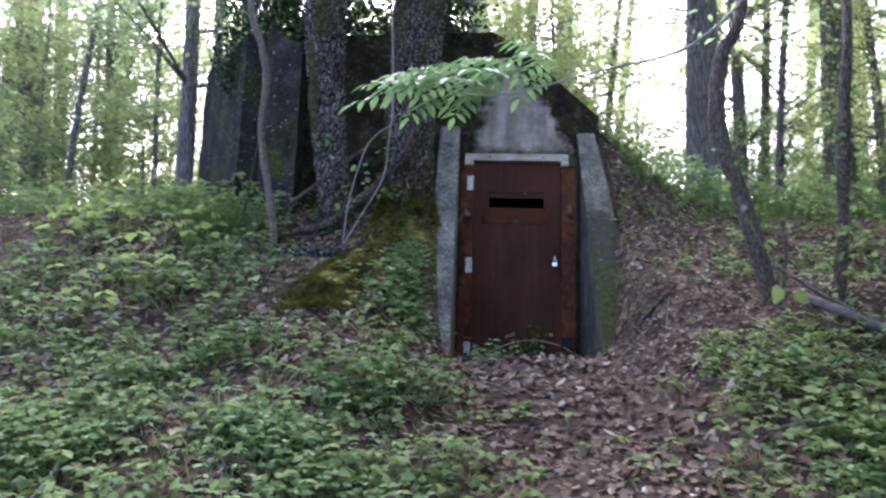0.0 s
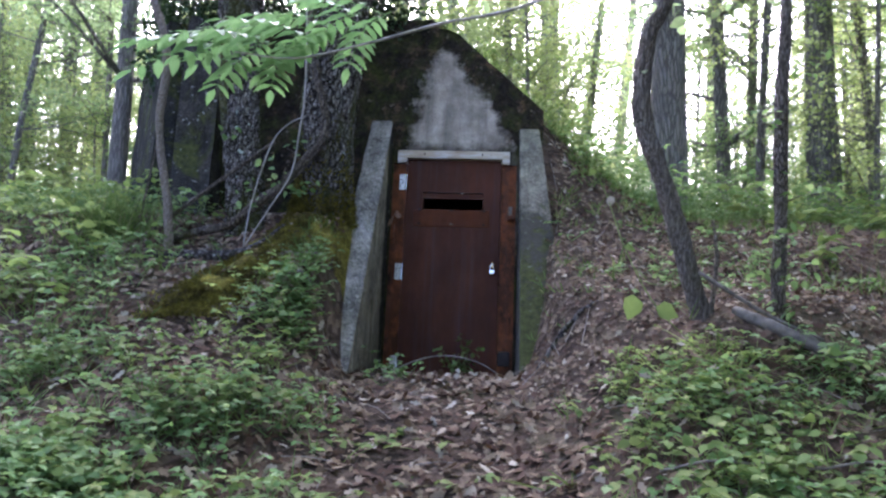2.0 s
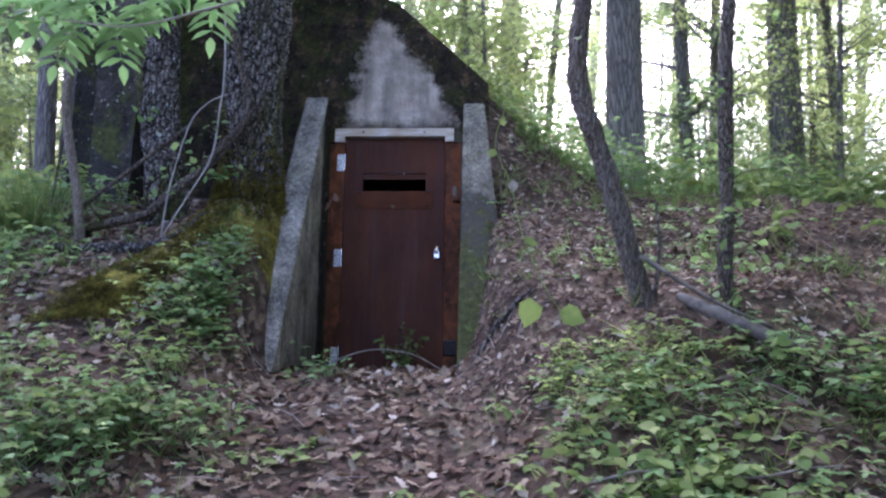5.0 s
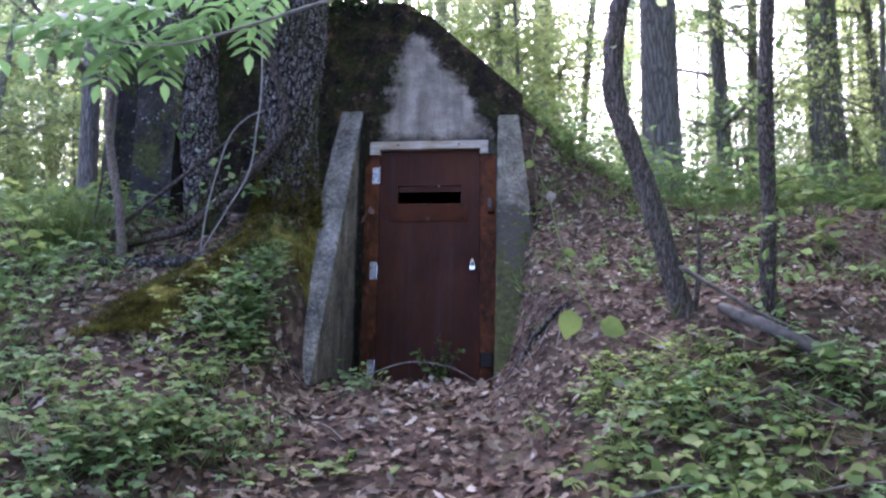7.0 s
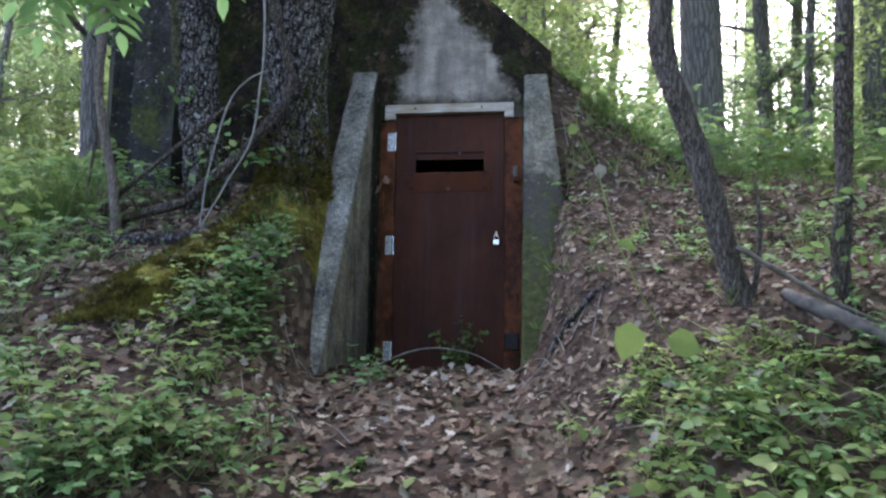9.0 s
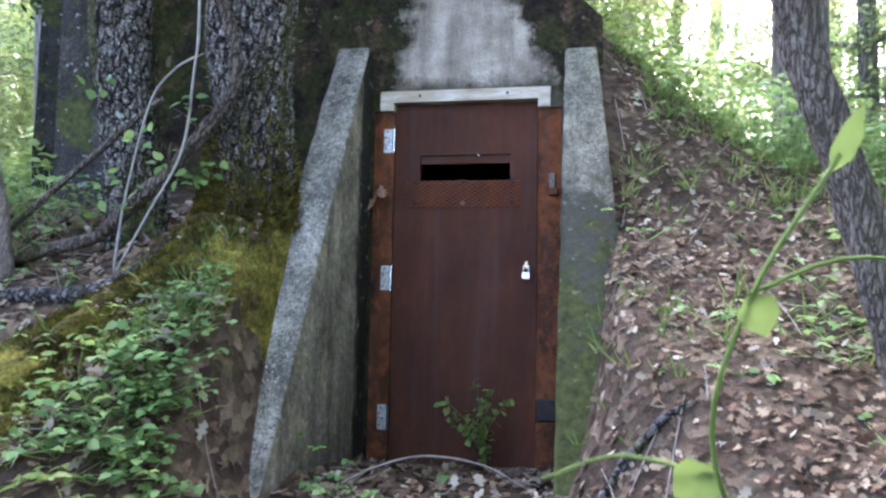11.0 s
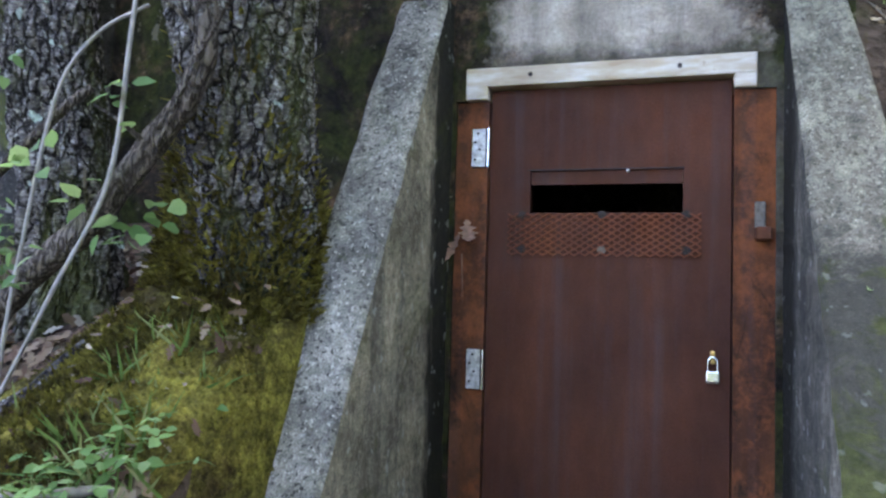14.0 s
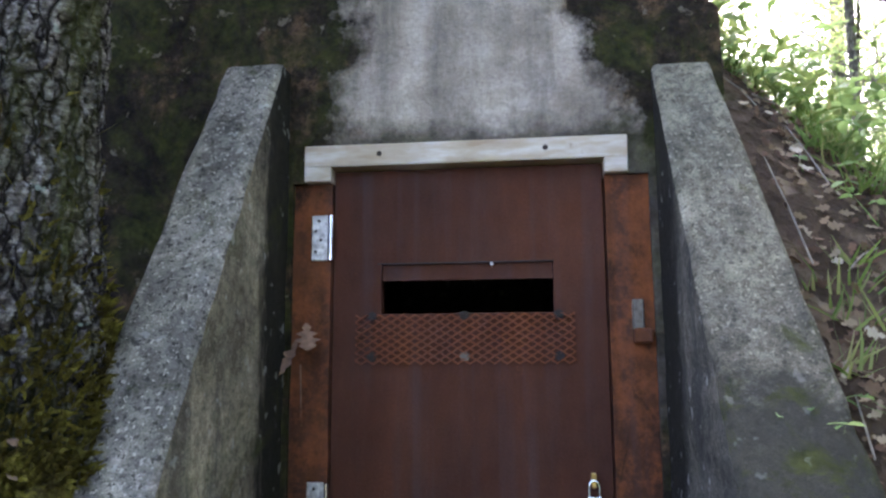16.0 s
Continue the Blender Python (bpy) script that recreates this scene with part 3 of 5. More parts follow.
gxs, gys = axis_steps(-400, 400, -4.0, 4.2, 0.055), axis_steps(-300, 500, -7.5, 1.2, 0.055)
GX, GY = np.meshgrid(gxs, gys)
GZ = ground_z(GX, GY)
gv = np.stack([GX, GY, GZ], -1).reshape(-1, 3)
nx = len(gxs)
ii = (np.arange(len(gys) - 1)[:, None] * nx + np.arange(nx - 1)[None]).ravel()
ground = fast_mesh("ground", gv, np.stack([ii, ii + 1, ii + nx + 1, ii + nx], 1), M_GROUND)
tagged(ground, "forest floor of dark soil under brown leaf litter", "ground", kind="structure")

# ---------------- the bunker ----------------
LEANED = pose(0, 0, 0, -6, 0, 0)
bunker = new("bunker")
bunker.matrix_world = LEANED
tagged(bunker, "small earth-covered concrete bunker with blackened mossy walls", "bunker")


def wall_top(x):
    """The headwall's upper edge: level on one side, falling to the slope on the other."""
    return float(np.interp(x, [-2.7, -2.45, -0.28, 0.0, 0.83, 1.9], [3.30, 3.50, 3.56, 3.40, 2.62, 1.55]))


def slab(x0, x1, lo, hi, y0, y1, step=0.06, rough=0.012, seed=0.0):
    """A wall panel with uneven faces between the curves lo(x) and hi(x)."""
    n = max(2, round((x1 - x0) / step))
    xs = np.linspace(x0, x1, n + 1)
    m = max(2, round(max(hi(x) - lo(x) for x in xs) / step))
    v, f = [], []
    for side, y in ((0, y0), (1, y1)):
        for x in xs:
            for j in range(m + 1):
                z = lo(x) + (hi(x) - lo(x)) * j / m
                p = Vector((x * 3, z * 3, seed + side * 9))
                d = rough * (noise.noise(p) + 0.5 * noise.noise(p * 3.1))
                e = rough * 1.3 * noise.noise(p * 2.3 + Vector((5, 5, 5))) if j == m else 0
                v.append((x, y + (d if side == 0 else -d), z + e))
    c = m + 1
    o = (n + 1) * c
    for i in range(n):
        for j in range(m):
            a = i * c + j
            f += [[a, a + c, a + c + 1, a + 1], [o + a, o + a + 1, o + a + c + 1, o + a + c]]
        f += [[i * c + m, (i + 1) * c + m, o + (i + 1) * c + m, o + i * c + m], [i * c, o + i * c, o + (i + 1) * c, (i + 1) * c]]
    for j in range(m):
        f += [[j, j + 1, o + j + 1, o + j], [n * c + j, o + n * c + j, o + n * c + j + 1, n * c + j + 1]]
    return v, f


hv, hf = join(
    slab(-2.68, -0.585, lambda x: -0.4, wall_top, -0.05, 0.30, seed=1),
    slab(-0.585, 0.60, lambda x: 2.175, wall_top, -0.05, 0.30, seed=1),
    slab(-0.603, -0.542, lambda x: 2.05, lambda x: 2.18, -0.046, 0.30, seed=1),
    slab(0.532, 0.602, lambda x: 2.05, lambda x: 2.18, -0.046, 0.30, seed=1),
    slab(0.60, 0.85, lambda x: -0.4, wall_top, -0.05, 0.30, seed=1),
)
put_mesh("headwall", hv, hf, M_FACADE, bunker, "blackened headwall with a pale washed triangle above the door")


def buttress(name, x0, x1, ytop, ztop, slope, foot_z, mat, label, seed, flare, inner):
    """A sloping wing: side outline in y and z, given thickness in x, with worn arrises."""
    foot_y = ytop - (ztop - foot_z) * slope
    n, m, k = 46, 8, 10
    v, f = [], []
    top0, top1 = x0, x1
    for i in range(n + 1):
        t = i / n
        x0, x1 = top0 + min(0, flare) * t, top1 + max(0, flare) * t
        z = ztop + (foot_z - ztop) * t
        yf = ytop + (foot_y - ytop) * t
        ring = []
        cham = 0.014
        outline = [(x0, 0.25), (x0, yf + cham), (x0 + cham, yf)] + [(x0 + (x1 - x0) * q / m, yf) for q in range(1, m)] + [(x1 - cham, yf), (x1, yf + cham)]
        outline += [(x1, yf + cham + (0.25 - yf - cham) * q / k) for q in range(1, k + 1)]
        for x, y in outline:
            p = Vector((x * 9 + seed, y * 9, z * 9))
            w = 0.005 * noise.noise(p) + 0.003 * noise.noise(p * 3)
            edge = 0.009 * max(0, noise.noise(p * 1.7 + Vector((3, 3, 3)))) if (x in (x0, x1) or abs(x - x0 - cham) < 1e-6 or abs(x - x1 + cham) < 1e-6) else 0
            sx = 1 if x > (x0 + x1) / 2 else -1
            ring.append((x + w * 0.6 - edge * sx, y + (w + edge if y < 0.2 else 0), z))
        v += ring
    c = len(v) // (n + 1)
    for i in range(n):
        for j in range(c):
            f.append([i * c + j, i * c + (j + 1) % c, (i + 1) * c + (j + 1) % c, (i + 1) * c + j])
    f += [list(range(c)), [n * c + j for j in range(c)][::-1]]
    ob = put_mesh(name, v, f, mat, bunker, label)
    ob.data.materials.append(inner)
    for p in ob.data.polygons:  # the side towards the door takes a second, more streaked material
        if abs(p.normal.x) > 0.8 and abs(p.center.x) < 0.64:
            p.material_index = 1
    return ob


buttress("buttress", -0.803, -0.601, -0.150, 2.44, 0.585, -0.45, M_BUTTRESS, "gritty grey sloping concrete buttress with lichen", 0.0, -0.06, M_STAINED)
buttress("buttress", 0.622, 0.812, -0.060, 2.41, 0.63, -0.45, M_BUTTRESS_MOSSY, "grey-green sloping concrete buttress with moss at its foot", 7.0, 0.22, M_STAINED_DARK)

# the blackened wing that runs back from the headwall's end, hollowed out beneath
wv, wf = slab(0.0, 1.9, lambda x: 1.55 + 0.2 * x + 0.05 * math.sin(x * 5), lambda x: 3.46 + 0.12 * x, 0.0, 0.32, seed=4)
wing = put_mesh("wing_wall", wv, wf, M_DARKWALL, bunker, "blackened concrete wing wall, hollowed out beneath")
wing.matrix_basis = pose(-2.66, -0.03, 0, 0, 0, 123)
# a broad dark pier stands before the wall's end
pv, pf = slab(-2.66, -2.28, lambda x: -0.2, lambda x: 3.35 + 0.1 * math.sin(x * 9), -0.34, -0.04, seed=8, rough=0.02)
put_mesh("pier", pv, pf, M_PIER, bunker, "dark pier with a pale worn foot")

# the room behind the door
for name, args in (("inner_wall", (-0.95, -0.8, 0.3, 2.6, -0.3, 2.4)), ("inner_wall", (0.8, 0.95, 0.3, 2.6, -0.3, 2.4)), ("back_wall", (-0.8, 0.8, 2.45, 2.6, -0.3, 2.4)), ("inner_ceiling", (-0.95, 0.95, 0.3, 2.6, 2.4, 2.5)), ("inner_floor", (-0.95, 0.95, 0.02, 2.6, -0.45, -0.3))):
    bm = bmesh.new()
    box(bm, *args)
    part(name, bm, M_INSIDE, bunker, "bare dark concrete of the inner room")

# ---------------- door frame ----------------
door_frame = new("door_frame")
door_frame.matrix_world = LEANED
tagged(door_frame, "rusty steel door frame with a worn white lintel", "door frame", kind="structure")


def ragged_jamb(x0, x1, seed):
    v, f = slab(x0, x1, lambda x: -0.3, lambda x: 2.065, -0.028, 0.12, 0.03, 0.007, seed)
    return v, f


put_mesh("jamb", *ragged_jamb(-0.60, -0.455, 2.0), M_JAMB, door_frame, "flaking orange-brown rusty jamb")
put_mesh("jamb", *ragged_jamb(0.460, 0.622, 5.0), M_JAMB, door_frame, "flaking orange-brown rusty jamb")
bm = bmesh.new()
box(bm, -0.545, 0.535, -0.062, 0.12, 2.102, 2.178, 0.006, 2)
box(bm, -0.545, -0.453, -0.060, 0.12, 2.052, 2.108, 0.004)
box(bm, 0.458, 0.535, -0.060, 0.12, 2.052, 2.108, 0.004)
lintel = part("lintel", bm, M_LINTEL, door_frame, "worn white painted lintel with downturned ends")
for x in (-0.285, 0.27):
    bm = bmesh.new()
    rod(bm, (x, -0.066, 2.142), (x, -0.05, 2.142), 0.009)
    part("bolt_hole", bm, M_BLACKIRON, lintel)

# ---------------- the door ----------------
door = new("door_1")
door.matrix_world = LEANED
tagged(door, "closed rust-red steel door with a dark viewing slot", "door", kind="structure")
bm = bmesh.new()
for args in ((-0.452, 0.455, 0, 0.05, 1.772, 2.098), (-0.452, 0.455, 0, 0.05, -0.3, 1.605), (-0.452, -0.287, 0, 0.05, 1.605, 1.772), (0.287, 0.455, 0, 0.05, 1.605, 1.772)):
    box(bm, *args)
bmesh.ops.remove_doubles(bm, verts=bm.verts, dist=0.0005)
leaf = part("door_leaf", bm, M_DOOR, door, "flat rust-red steel leaf")
bm = bmesh.new()
box(bm, -0.285, 0.285, 0.012, 0.022, 1.718, 1.772)
part("slot_flap", bm, M_DOOR, door, "raised steel flap above the slot")
bm = bmesh.new()
box(bm, -0.30, 0.29, -0.004, 0.0, 1.772, 1.777)
part("slot_rim", bm, M_BLACKIRON, door)
bm = bmesh.new()
rod(bm, (0.085, -0.008, 1.768), (0.085, 0.012, 1.768), 0.006)
part("screw", bm, M_ZINC, door)
# expanded metal strip, bolted on under the slot
bm = bmesh.new()
rows, cols, x0, x1, z0, z1 = 13, 36, -0.372, 0.352, 1.44, 1.602
for r in range(rows):
    zc = z0 + (z1 - z0) * (r + 0.5) / rows
    amp = (z1 - z0) / rows / 2 * (1 if r % 2 else -1)
    pts = [Vector((x0 + (x1 - x0) * c / cols, -0.007, zc + amp * (1 if c % 2 else -1))) for c in range(cols + 1)]
    for a, b in zip(pts, pts[1:]):
        d = Vector((0, 0, 0.0027))
        q = Vector((0, 0.006, 0))
        vs = [bm.verts.new(p) for p in (a - d - q, b - d - q, b + d - q, a + d - q, a - d + q, b - d + q, b + d + q, a + d + q)]
        for fc in ((0, 1, 2, 3), (7, 6, 5, 4), (0, 4, 5, 1), (3, 2, 6, 7)):
            bm.faces.new([vs[i] for i in fc])
grille = part("mesh_strip", bm, M_MESH, door, "strip of rusty expanded metal")
for x in (-0.315, -0.007, 0.30):
    for z in (1.463, 1.597):
        bm = bmesh.new()
        rod(bm, (x, -0.018, z), (x, 0.0, z), 0.009, 8)
        rod(bm, (x, -0.013, z), (x, -0.010, z), 0.016, 14)
        part("bolt", bm, M_DULL if (z < 1.5 and abs(x) < 0.1) else M_BLACKIRON, grille)
for z in (1.785, 0.91, 0.046):
    bm = bmesh.new()
    box(bm, -0.520, -0.462, -0.040, -0.030, z, z + 0.155, 0.003)
    hinge = part("hinge", bm, M_ZINC, door, "galvanised butt hinge")
    bm = bmesh.new()
    for k in range(5):
        rod(bm, (-0.455, -0.040, z + 0.031 * k + 0.001), (-0.455, -0.040, z + 0.031 * k + 0.030), 0.0085, 12)
    part("knuckle", bm, M_STEEL, hinge)
    for k, dx in ((0.03, 0), (0.07, 0.018), (0.1, 0), (0.135, 0.01)):
        bm = bmesh.new()
        rod(bm, (-0.505 + dx, -0.043, z + k), (-0.505 + dx, -0.038, z + k), 0.0055, 8)
        part("screw", bm, M_BLACKIRON, hinge)
bm = bmesh.new()
box(bm, 0.530, 0.566, -0.045, -0.028, 1.545, 1.64, 0.004)
keeper = part("bolt_keeper", bm, M_DULL, door_frame, "small dull metal keeper")
bm = bmesh.new()
box(bm, 0.53, 0.585, -0.085, -0.03, 1.50, 1.547, 0.006)
part("stop_block", bm, M_JAMB, door_frame, "rusty steel block")
bm = bmesh.new()
box(bm, 0.462, 0.575, -0.05, -0.02, 0.14, 0.275, 0.008)
part("lower_keeper", bm, M_BLACKIRON, door_frame, "blackened iron keeper")
bm = bmesh.new()
box(bm, 0.386, 0.402, -0.022, 0.0, 1.055, 1.10, 0.003)
staple = part("staple", bm, M_BRASS, door, "brass staple")

padlock = new("padlock")
padlock.matrix_world = LEANED @ pose(0.394, -0.028, 0.985)
tagged(padlock, "small steel padlock hanging on the rusty door", "padlock")
bm = bmesh.new()
box(bm, -0.024, 0.024, -0.011, 0.011, 0, 0.046, 0.005, 2)
part("lock_body", bm, M_STEEL, padlock)
bm = bmesh.new()
box(bm, -0.025, 0.025, -0.0115, 0.0115, 0.004, 0.012, 0.002)
part("bumper", bm, M_BLACKIRON, padlock)
sp = [(-0.016, 0, 0.042), (-0.016, 0, 0.075), (-0.011, 0, 0.089), (0, 0, 0.095), (0.011, 0, 0.089), (0.016, 0, 0.075), (0.016, 0, 0.042)]
put_mesh("shackle", *tube(smooth_path(sp, 20), [0.0042, 0.0042], 8), M_STEEL, padlock, smooth=True)

# a curled dead leaf caught on the jamb
caught = new("dead_leaf")
caught.matrix_world = LEANED
tagged(caught, "curled brown dead leaf caught on the door jamb", "leaf")
cv, cf = stack([
    blades([[-0.530, -0.045, 1.575]], [[0.1, -0.15, -1.0]], [[0.35, -1.0, 0.1]], 0.10, 0.10, OAK, 0.5, 0.5),
    blades([[-0.56, -0.04, 1.52]], [[-0.25, -0.1, -1.0]], [[-0.3, -0.9, 0]], 0.13, 0.075, OAK, 0.4, 0.6),
    blades([[-0.55, -0.035, 1.44]], [[0.05, 0.0, -1.0]], [[0, -1, 0]], 0.20, 0.006, BLADE, 0.05, 0.1)])
fast_mesh("blade", cv, cf, M_CURL, caught)

# ---------------- the two big trunks ----------------
crown_rng = np.random.default_rng(11)


def put_crown(tree, arms):
    c = np.repeat(np.array(arms), 45, axis=0)
    n = len(c)
    P = c + crown_rng.normal(size=(n, 3)) * [0.8, 0.8, 0.5]
    L = crown_rng.uniform(0.08, 0.15, n)
    N = unit(np.array([0, 0, 1.0]) + 0.5 * crown_rng.normal(size=(n, 3)))
    tagged(fast_mesh("crown", *blades(P, unit(crown_rng.normal(size=(n, 3))), N, L, L * 0.6, OVAL, -0.1, 0.15), M_LEAF, tree), kind="stuff")


def big_trunk(name, pts, radii, flare, label, seed, sides=168, rings=330):
    tree = new(name)
    tree.location = pts[0]
    tagged(tree, label, "tree")
    path = smooth_path(pts, rings)
    rr = np.interp(np.linspace(0, 1, rings), np.linspace(0, 1, len(radii)), radii)
    o = np.array(pts[0])
    v = []
    for k in range(rings):
        h = path[k][2] - path[0][2]
        for s in range(sides):
            a = 2 * math.pi * s / sides
            lobes = 1 + flare * math.exp(-max(0, h) / 0.28) * (0.75 + 0.5 * math.sin(a * 4 + seed) + 0.25 * math.sin(a * 7 + 2 * seed))
            lobes *= 1 + 0.05 * math.sin(a * 3 + seed + h * 0.8)
            r = rr[k] * lobes
            q = Vector((math.cos(a) * rr[k] * 30, math.sin(a) * rr[k] * 30, h * 15.0 + seed * 10))
            q += 0.5 * Vector((noise.noise(q * 0.8), noise.noise(q * 0.8 + Vector((9, 0, 0))), 0))
            d = noise.voronoi(q)[0]
            crack = min(1.0, (d[1] - d[0]) * 3.6)
            q2 = Vector((q.x * 0.42, q.y * 0.42, h * 3.2 + seed))
            d2 = noise.voronoi(q2 + 0.35 * Vector((noise.noise(q2 * 2), noise.noise(q2 * 2 + Vector((7, 1, 0))), 0)))[0]
            r += 0.016 * (crack**0.6 - 0.7) + 0.020 * (min(1.0, (d2[1] - d2[0]) * 2.2) - 0.6) + 0.012 * noise.noise(q * 0.22) + 0.004 * noise.noise(q * 3)
            v.append(path[k] - o + r * np.array([math.cos(a), math.sin(a), 0]))
    f = [[k * sides + s, k * sides + (s + 1) % sides, (k + 1) * sides + (s + 1) % sides, (k + 1) * sides + s] for k in range(rings - 1) for s in range(sides)]
    put_mesh("trunk", v, f, M_BARK_BIG, tree, smooth=False)
    top = np.array(pts[-1]) - o
    arms = [top + 1.6 * np.array([math.cos(a + seed), math.sin(a + seed), 0.9]) for a in (0, 1.3, 2.5, 3.8, 5.1)]
    for e in arms:
        put_mesh("limb", *tube(smooth_path([top - np.array([0, 0, 0.3]), (top + e) / 2 + np.array([0, 0, 0.2]), e], 10), [0.13, 0.09, 0.03], 8, 0.2, seed), M_BARK, tree, smooth=True)
    put_crown(tree, arms)
    return tree


trunk_near = big_trunk("oak_tree", [(-1.05, -0.62, 0.75), (-1.02, -0.62, 1.5), (-1.07, -0.60, 2.3), (-1.01, -0.56, 3.1), (-0.95, -0.45, 4.2), (-0.9, -0.3, 6.5)], [0.205, 0.18, 0.235, 0.24, 0.24, 0.22], 0.7, "large tree trunk with furrowed lichen-spotted bark and a mossy base", 1.0)
trunk_second = big_trunk("oak_tree", [(-1.74, -0.62, 0.95), (-1.76, -0.62, 1.6), (-1.86, -0.60, 2.4), (-1.92, -0.55, 3.4), (-2.0, -0.4, 4.6), (-2.1, -0.2, 6.5)], [0.16, 0.155, 0.165, 0.20, 0.21, 0.18], 0.6, "large tree trunk with furrowed bark leaning beside the wall", 2.6)

# moss over the root that runs down to the path
def moss_line(y):
    return np.interp(y, [-2.4, -1.7, -1.4, -1.05, -0.7], [-1.60, -1.40, -1.26, -1.10, -1.02])


mx, my = np.meshgrid(np.linspace(-2.0, -0.62, 92), np.linspace(-2.5, -0.4, 140))
mcover = np.exp(-(((mx - moss_line(my)) / (0.33 + 0.05 * np.sin(my * 9) + 0.14 * sm(-1.4, -0.9, my))) ** 2)) * sm(-2.45, -1.9, my) * (1 - sm(-0.6, -0.4, my))
mz = ground_z(mx, my) - 0.03 + mcover * (0.085 + 0.04 * np.sin(mx * 11 + 1.5 * np.sin(my * 7)) * np.sin(my * 9) + 0.02 * np.sin(mx * 27) * np.sin(my * 23))
mz += np.array([[0.018 * noise.noise(Vector((x * 22, y * 22, 3))) for x, y in zip(rx, ry)] for rx, ry in zip(mx, my)]) * mcover
k = mx.shape[1]
ii = (np.arange(mx.shape[0] - 1)[:, None] * k + np.arange(k - 1)[None]).ravel()
moss = fast_mesh("moss", np.stack([mx, my, mz], -1).reshape(-1, 3), np.stack([ii, ii + 1, ii + k + 1, ii + k], 1), M_MOSS)
tagged(moss, "golden-green moss over a root at the foot of the big trunk", "moss", kind="stuff")


def woody(name, pts, radii, mat, label, category, sides=10, n=40, rough=0.25, seed=0.0):
    ob = put_mesh(name, *tube(smooth_path(pts, n), radii, sides, rough, seed), mat, None, label, True)
    return tagged(ob, "", category)


thick_vine = woody("thick_vine", [(-2.3, -1.02, 1.10), (-2.06, -1.03, 1.17), (-1.72, -1.03, 1.26), (-1.53, -1.0, 1.43), (-1.34, -0.98, 1.58), (-1.18, -0.93, 1.79), (-1.05, -0.90, 1.97), (-1.02, -0.89, 2.18), (-1.1, -0.90, 2.5), (-1.2, -0.9, 3.0), (-1.15, -0.9, 3.8)], [0.028, 0.036, 0.042, 0.038, 0.034, 0.03, 0.026], M_VINE, "thick woody vine climbing across the big trunk", "vine", 12, 70, 0.35, 1.0)
for p, q in (((-1.72, -1.05, 1.27), (-1.80, -1.12, 1.40)), ((-1.34, -1.0, 1.58), (-1.28, -1.08, 1.72)), ((-1.18, -0.95, 1.79), (-1.30, -1.02, 1.90)), ((-1.03, -0.91, 2.10), (-1.14, -0.98, 2.22)), ((-1.10, -0.92, 2.5), (-1.02, -1.0, 2.62)), ((-2.06, -1.05, 1.18), (-2.12, -1.12, 1.30))):
    p, q = np.array(p), np.array(q)
    put_mesh("side_shoot", *tube(smooth_path([p, (p + q) / 2 + np.array([0.01, -0.02, 0.01]), q], 8), [0.009, 0.006, 0.003], 7, 0.2, p[2]), M_VINE, thick_vine, smooth=True)
woody("thin_vine", [(-1.58, -1.12, 1.0), (-1.57, -1.1, 1.2), (-1.54, -1.05, 1.5), (-1.42, -1.03, 1.93), (-1.3, -1.0, 2.1), (-1.18, -0.93, 2.19)], [0.007, 0.006, 0.005], M_PALE_TWIG, "thin pale hanging vine stem", "vine", 8, 40, 0.3, 2.0)
woody("thin_vine", [(-1.6, -1.12, 1.02), (-1.40, -1.08, 1.38), (-1.25, -1.03, 1.68), (-1.21, -0.98, 2.06), (-1.19, -0.95, 2.42), (-1.22, -0.93, 3.2)], [0.006, 0.007, 0.008], M_PALE_TWIG, "thin woody vine stem rising along the trunk", "vine", 8, 40, 0.3, 3.0)
woody("thin_vine", [(-1.12, -0.98, 1.78), (-0.98, -1.0, 2.0), (-0.86, -1.0, 2.17), (-0.78, -1.0, 2.3)], [0.007, 0.005, 0.003], M_VINE, "thin bare twig of the vine", "vine", 6, 16, 0.2, 4.0)
woody("leaning_pole", [(-2.5, -1.02, 1.10), (-2.27, -1.03, 1.27), (-1.92, -0.96, 1.58), (-1.54, -0.90, 1.90), (-1.45, -0.86, 1.98)], [0.02, 0.019, 0.016, 0.014], M_VINE, "dead branch leaning against the trunks", "branch", 9, 24, 0.25, 5.0)
woody("sapling", [(-2.18, -1.12, 0.85), (-2.20, -1.11, 1.15), (-2.24, -1.10, 1.45), (-2.31, -1.09, 1.78), (-2.36, -1.08, 2.12), (-2.33, -1.08, 2.5), (-2.38, -1.08, 2.85), (-2.52, -1.05, 3.3), (-2.6, -1.0, 4.6)], [0.036, 0.034, 0.032, 0.034, 0.036, 0.03, 0.022], M_SAPLING, "slender pale sapling trunk with a crooked stem", "tree", 10, 50, 0.3, 6.0)
woody("dead_branch", [(-2.58, -0.9, 1.05), (-2.52, -0.9, 1.5), (-2.42, -0.92, 2.05)], [0.014, 0.011, 0.008], M_VINE, "thin dead branch leaning against the sapling", "branch", 8, 20, 0.2, 6.5)

# ---------------- the forest ----------------
rng = np.random.default_rng(5)


def rand_dirs(n, flat=0.6):
    d = rng.normal(size=(n, 3))
    d[:, 2] *= flat
    return unit(d)


def kites(P, D, N, L, W):
    """Small far leaves, one folded face each."""
    n = len(P)
    D = unit(D)
    S = unit(np.cross(D, N))
    N = np.cross(S, D)
    mid = P + D * (L * 0.45)[:, None]
    lift = N * (W * 0.12)[:, None]
    V = np.stack([P, mid - S * (W * 0.5)[:, None] + lift, P + D * L[:, None], mid + S * (W * 0.5)[:, None] + lift], 1)
    return V.reshape(-1, 3), np.arange(4 * n).reshape(n, 4)


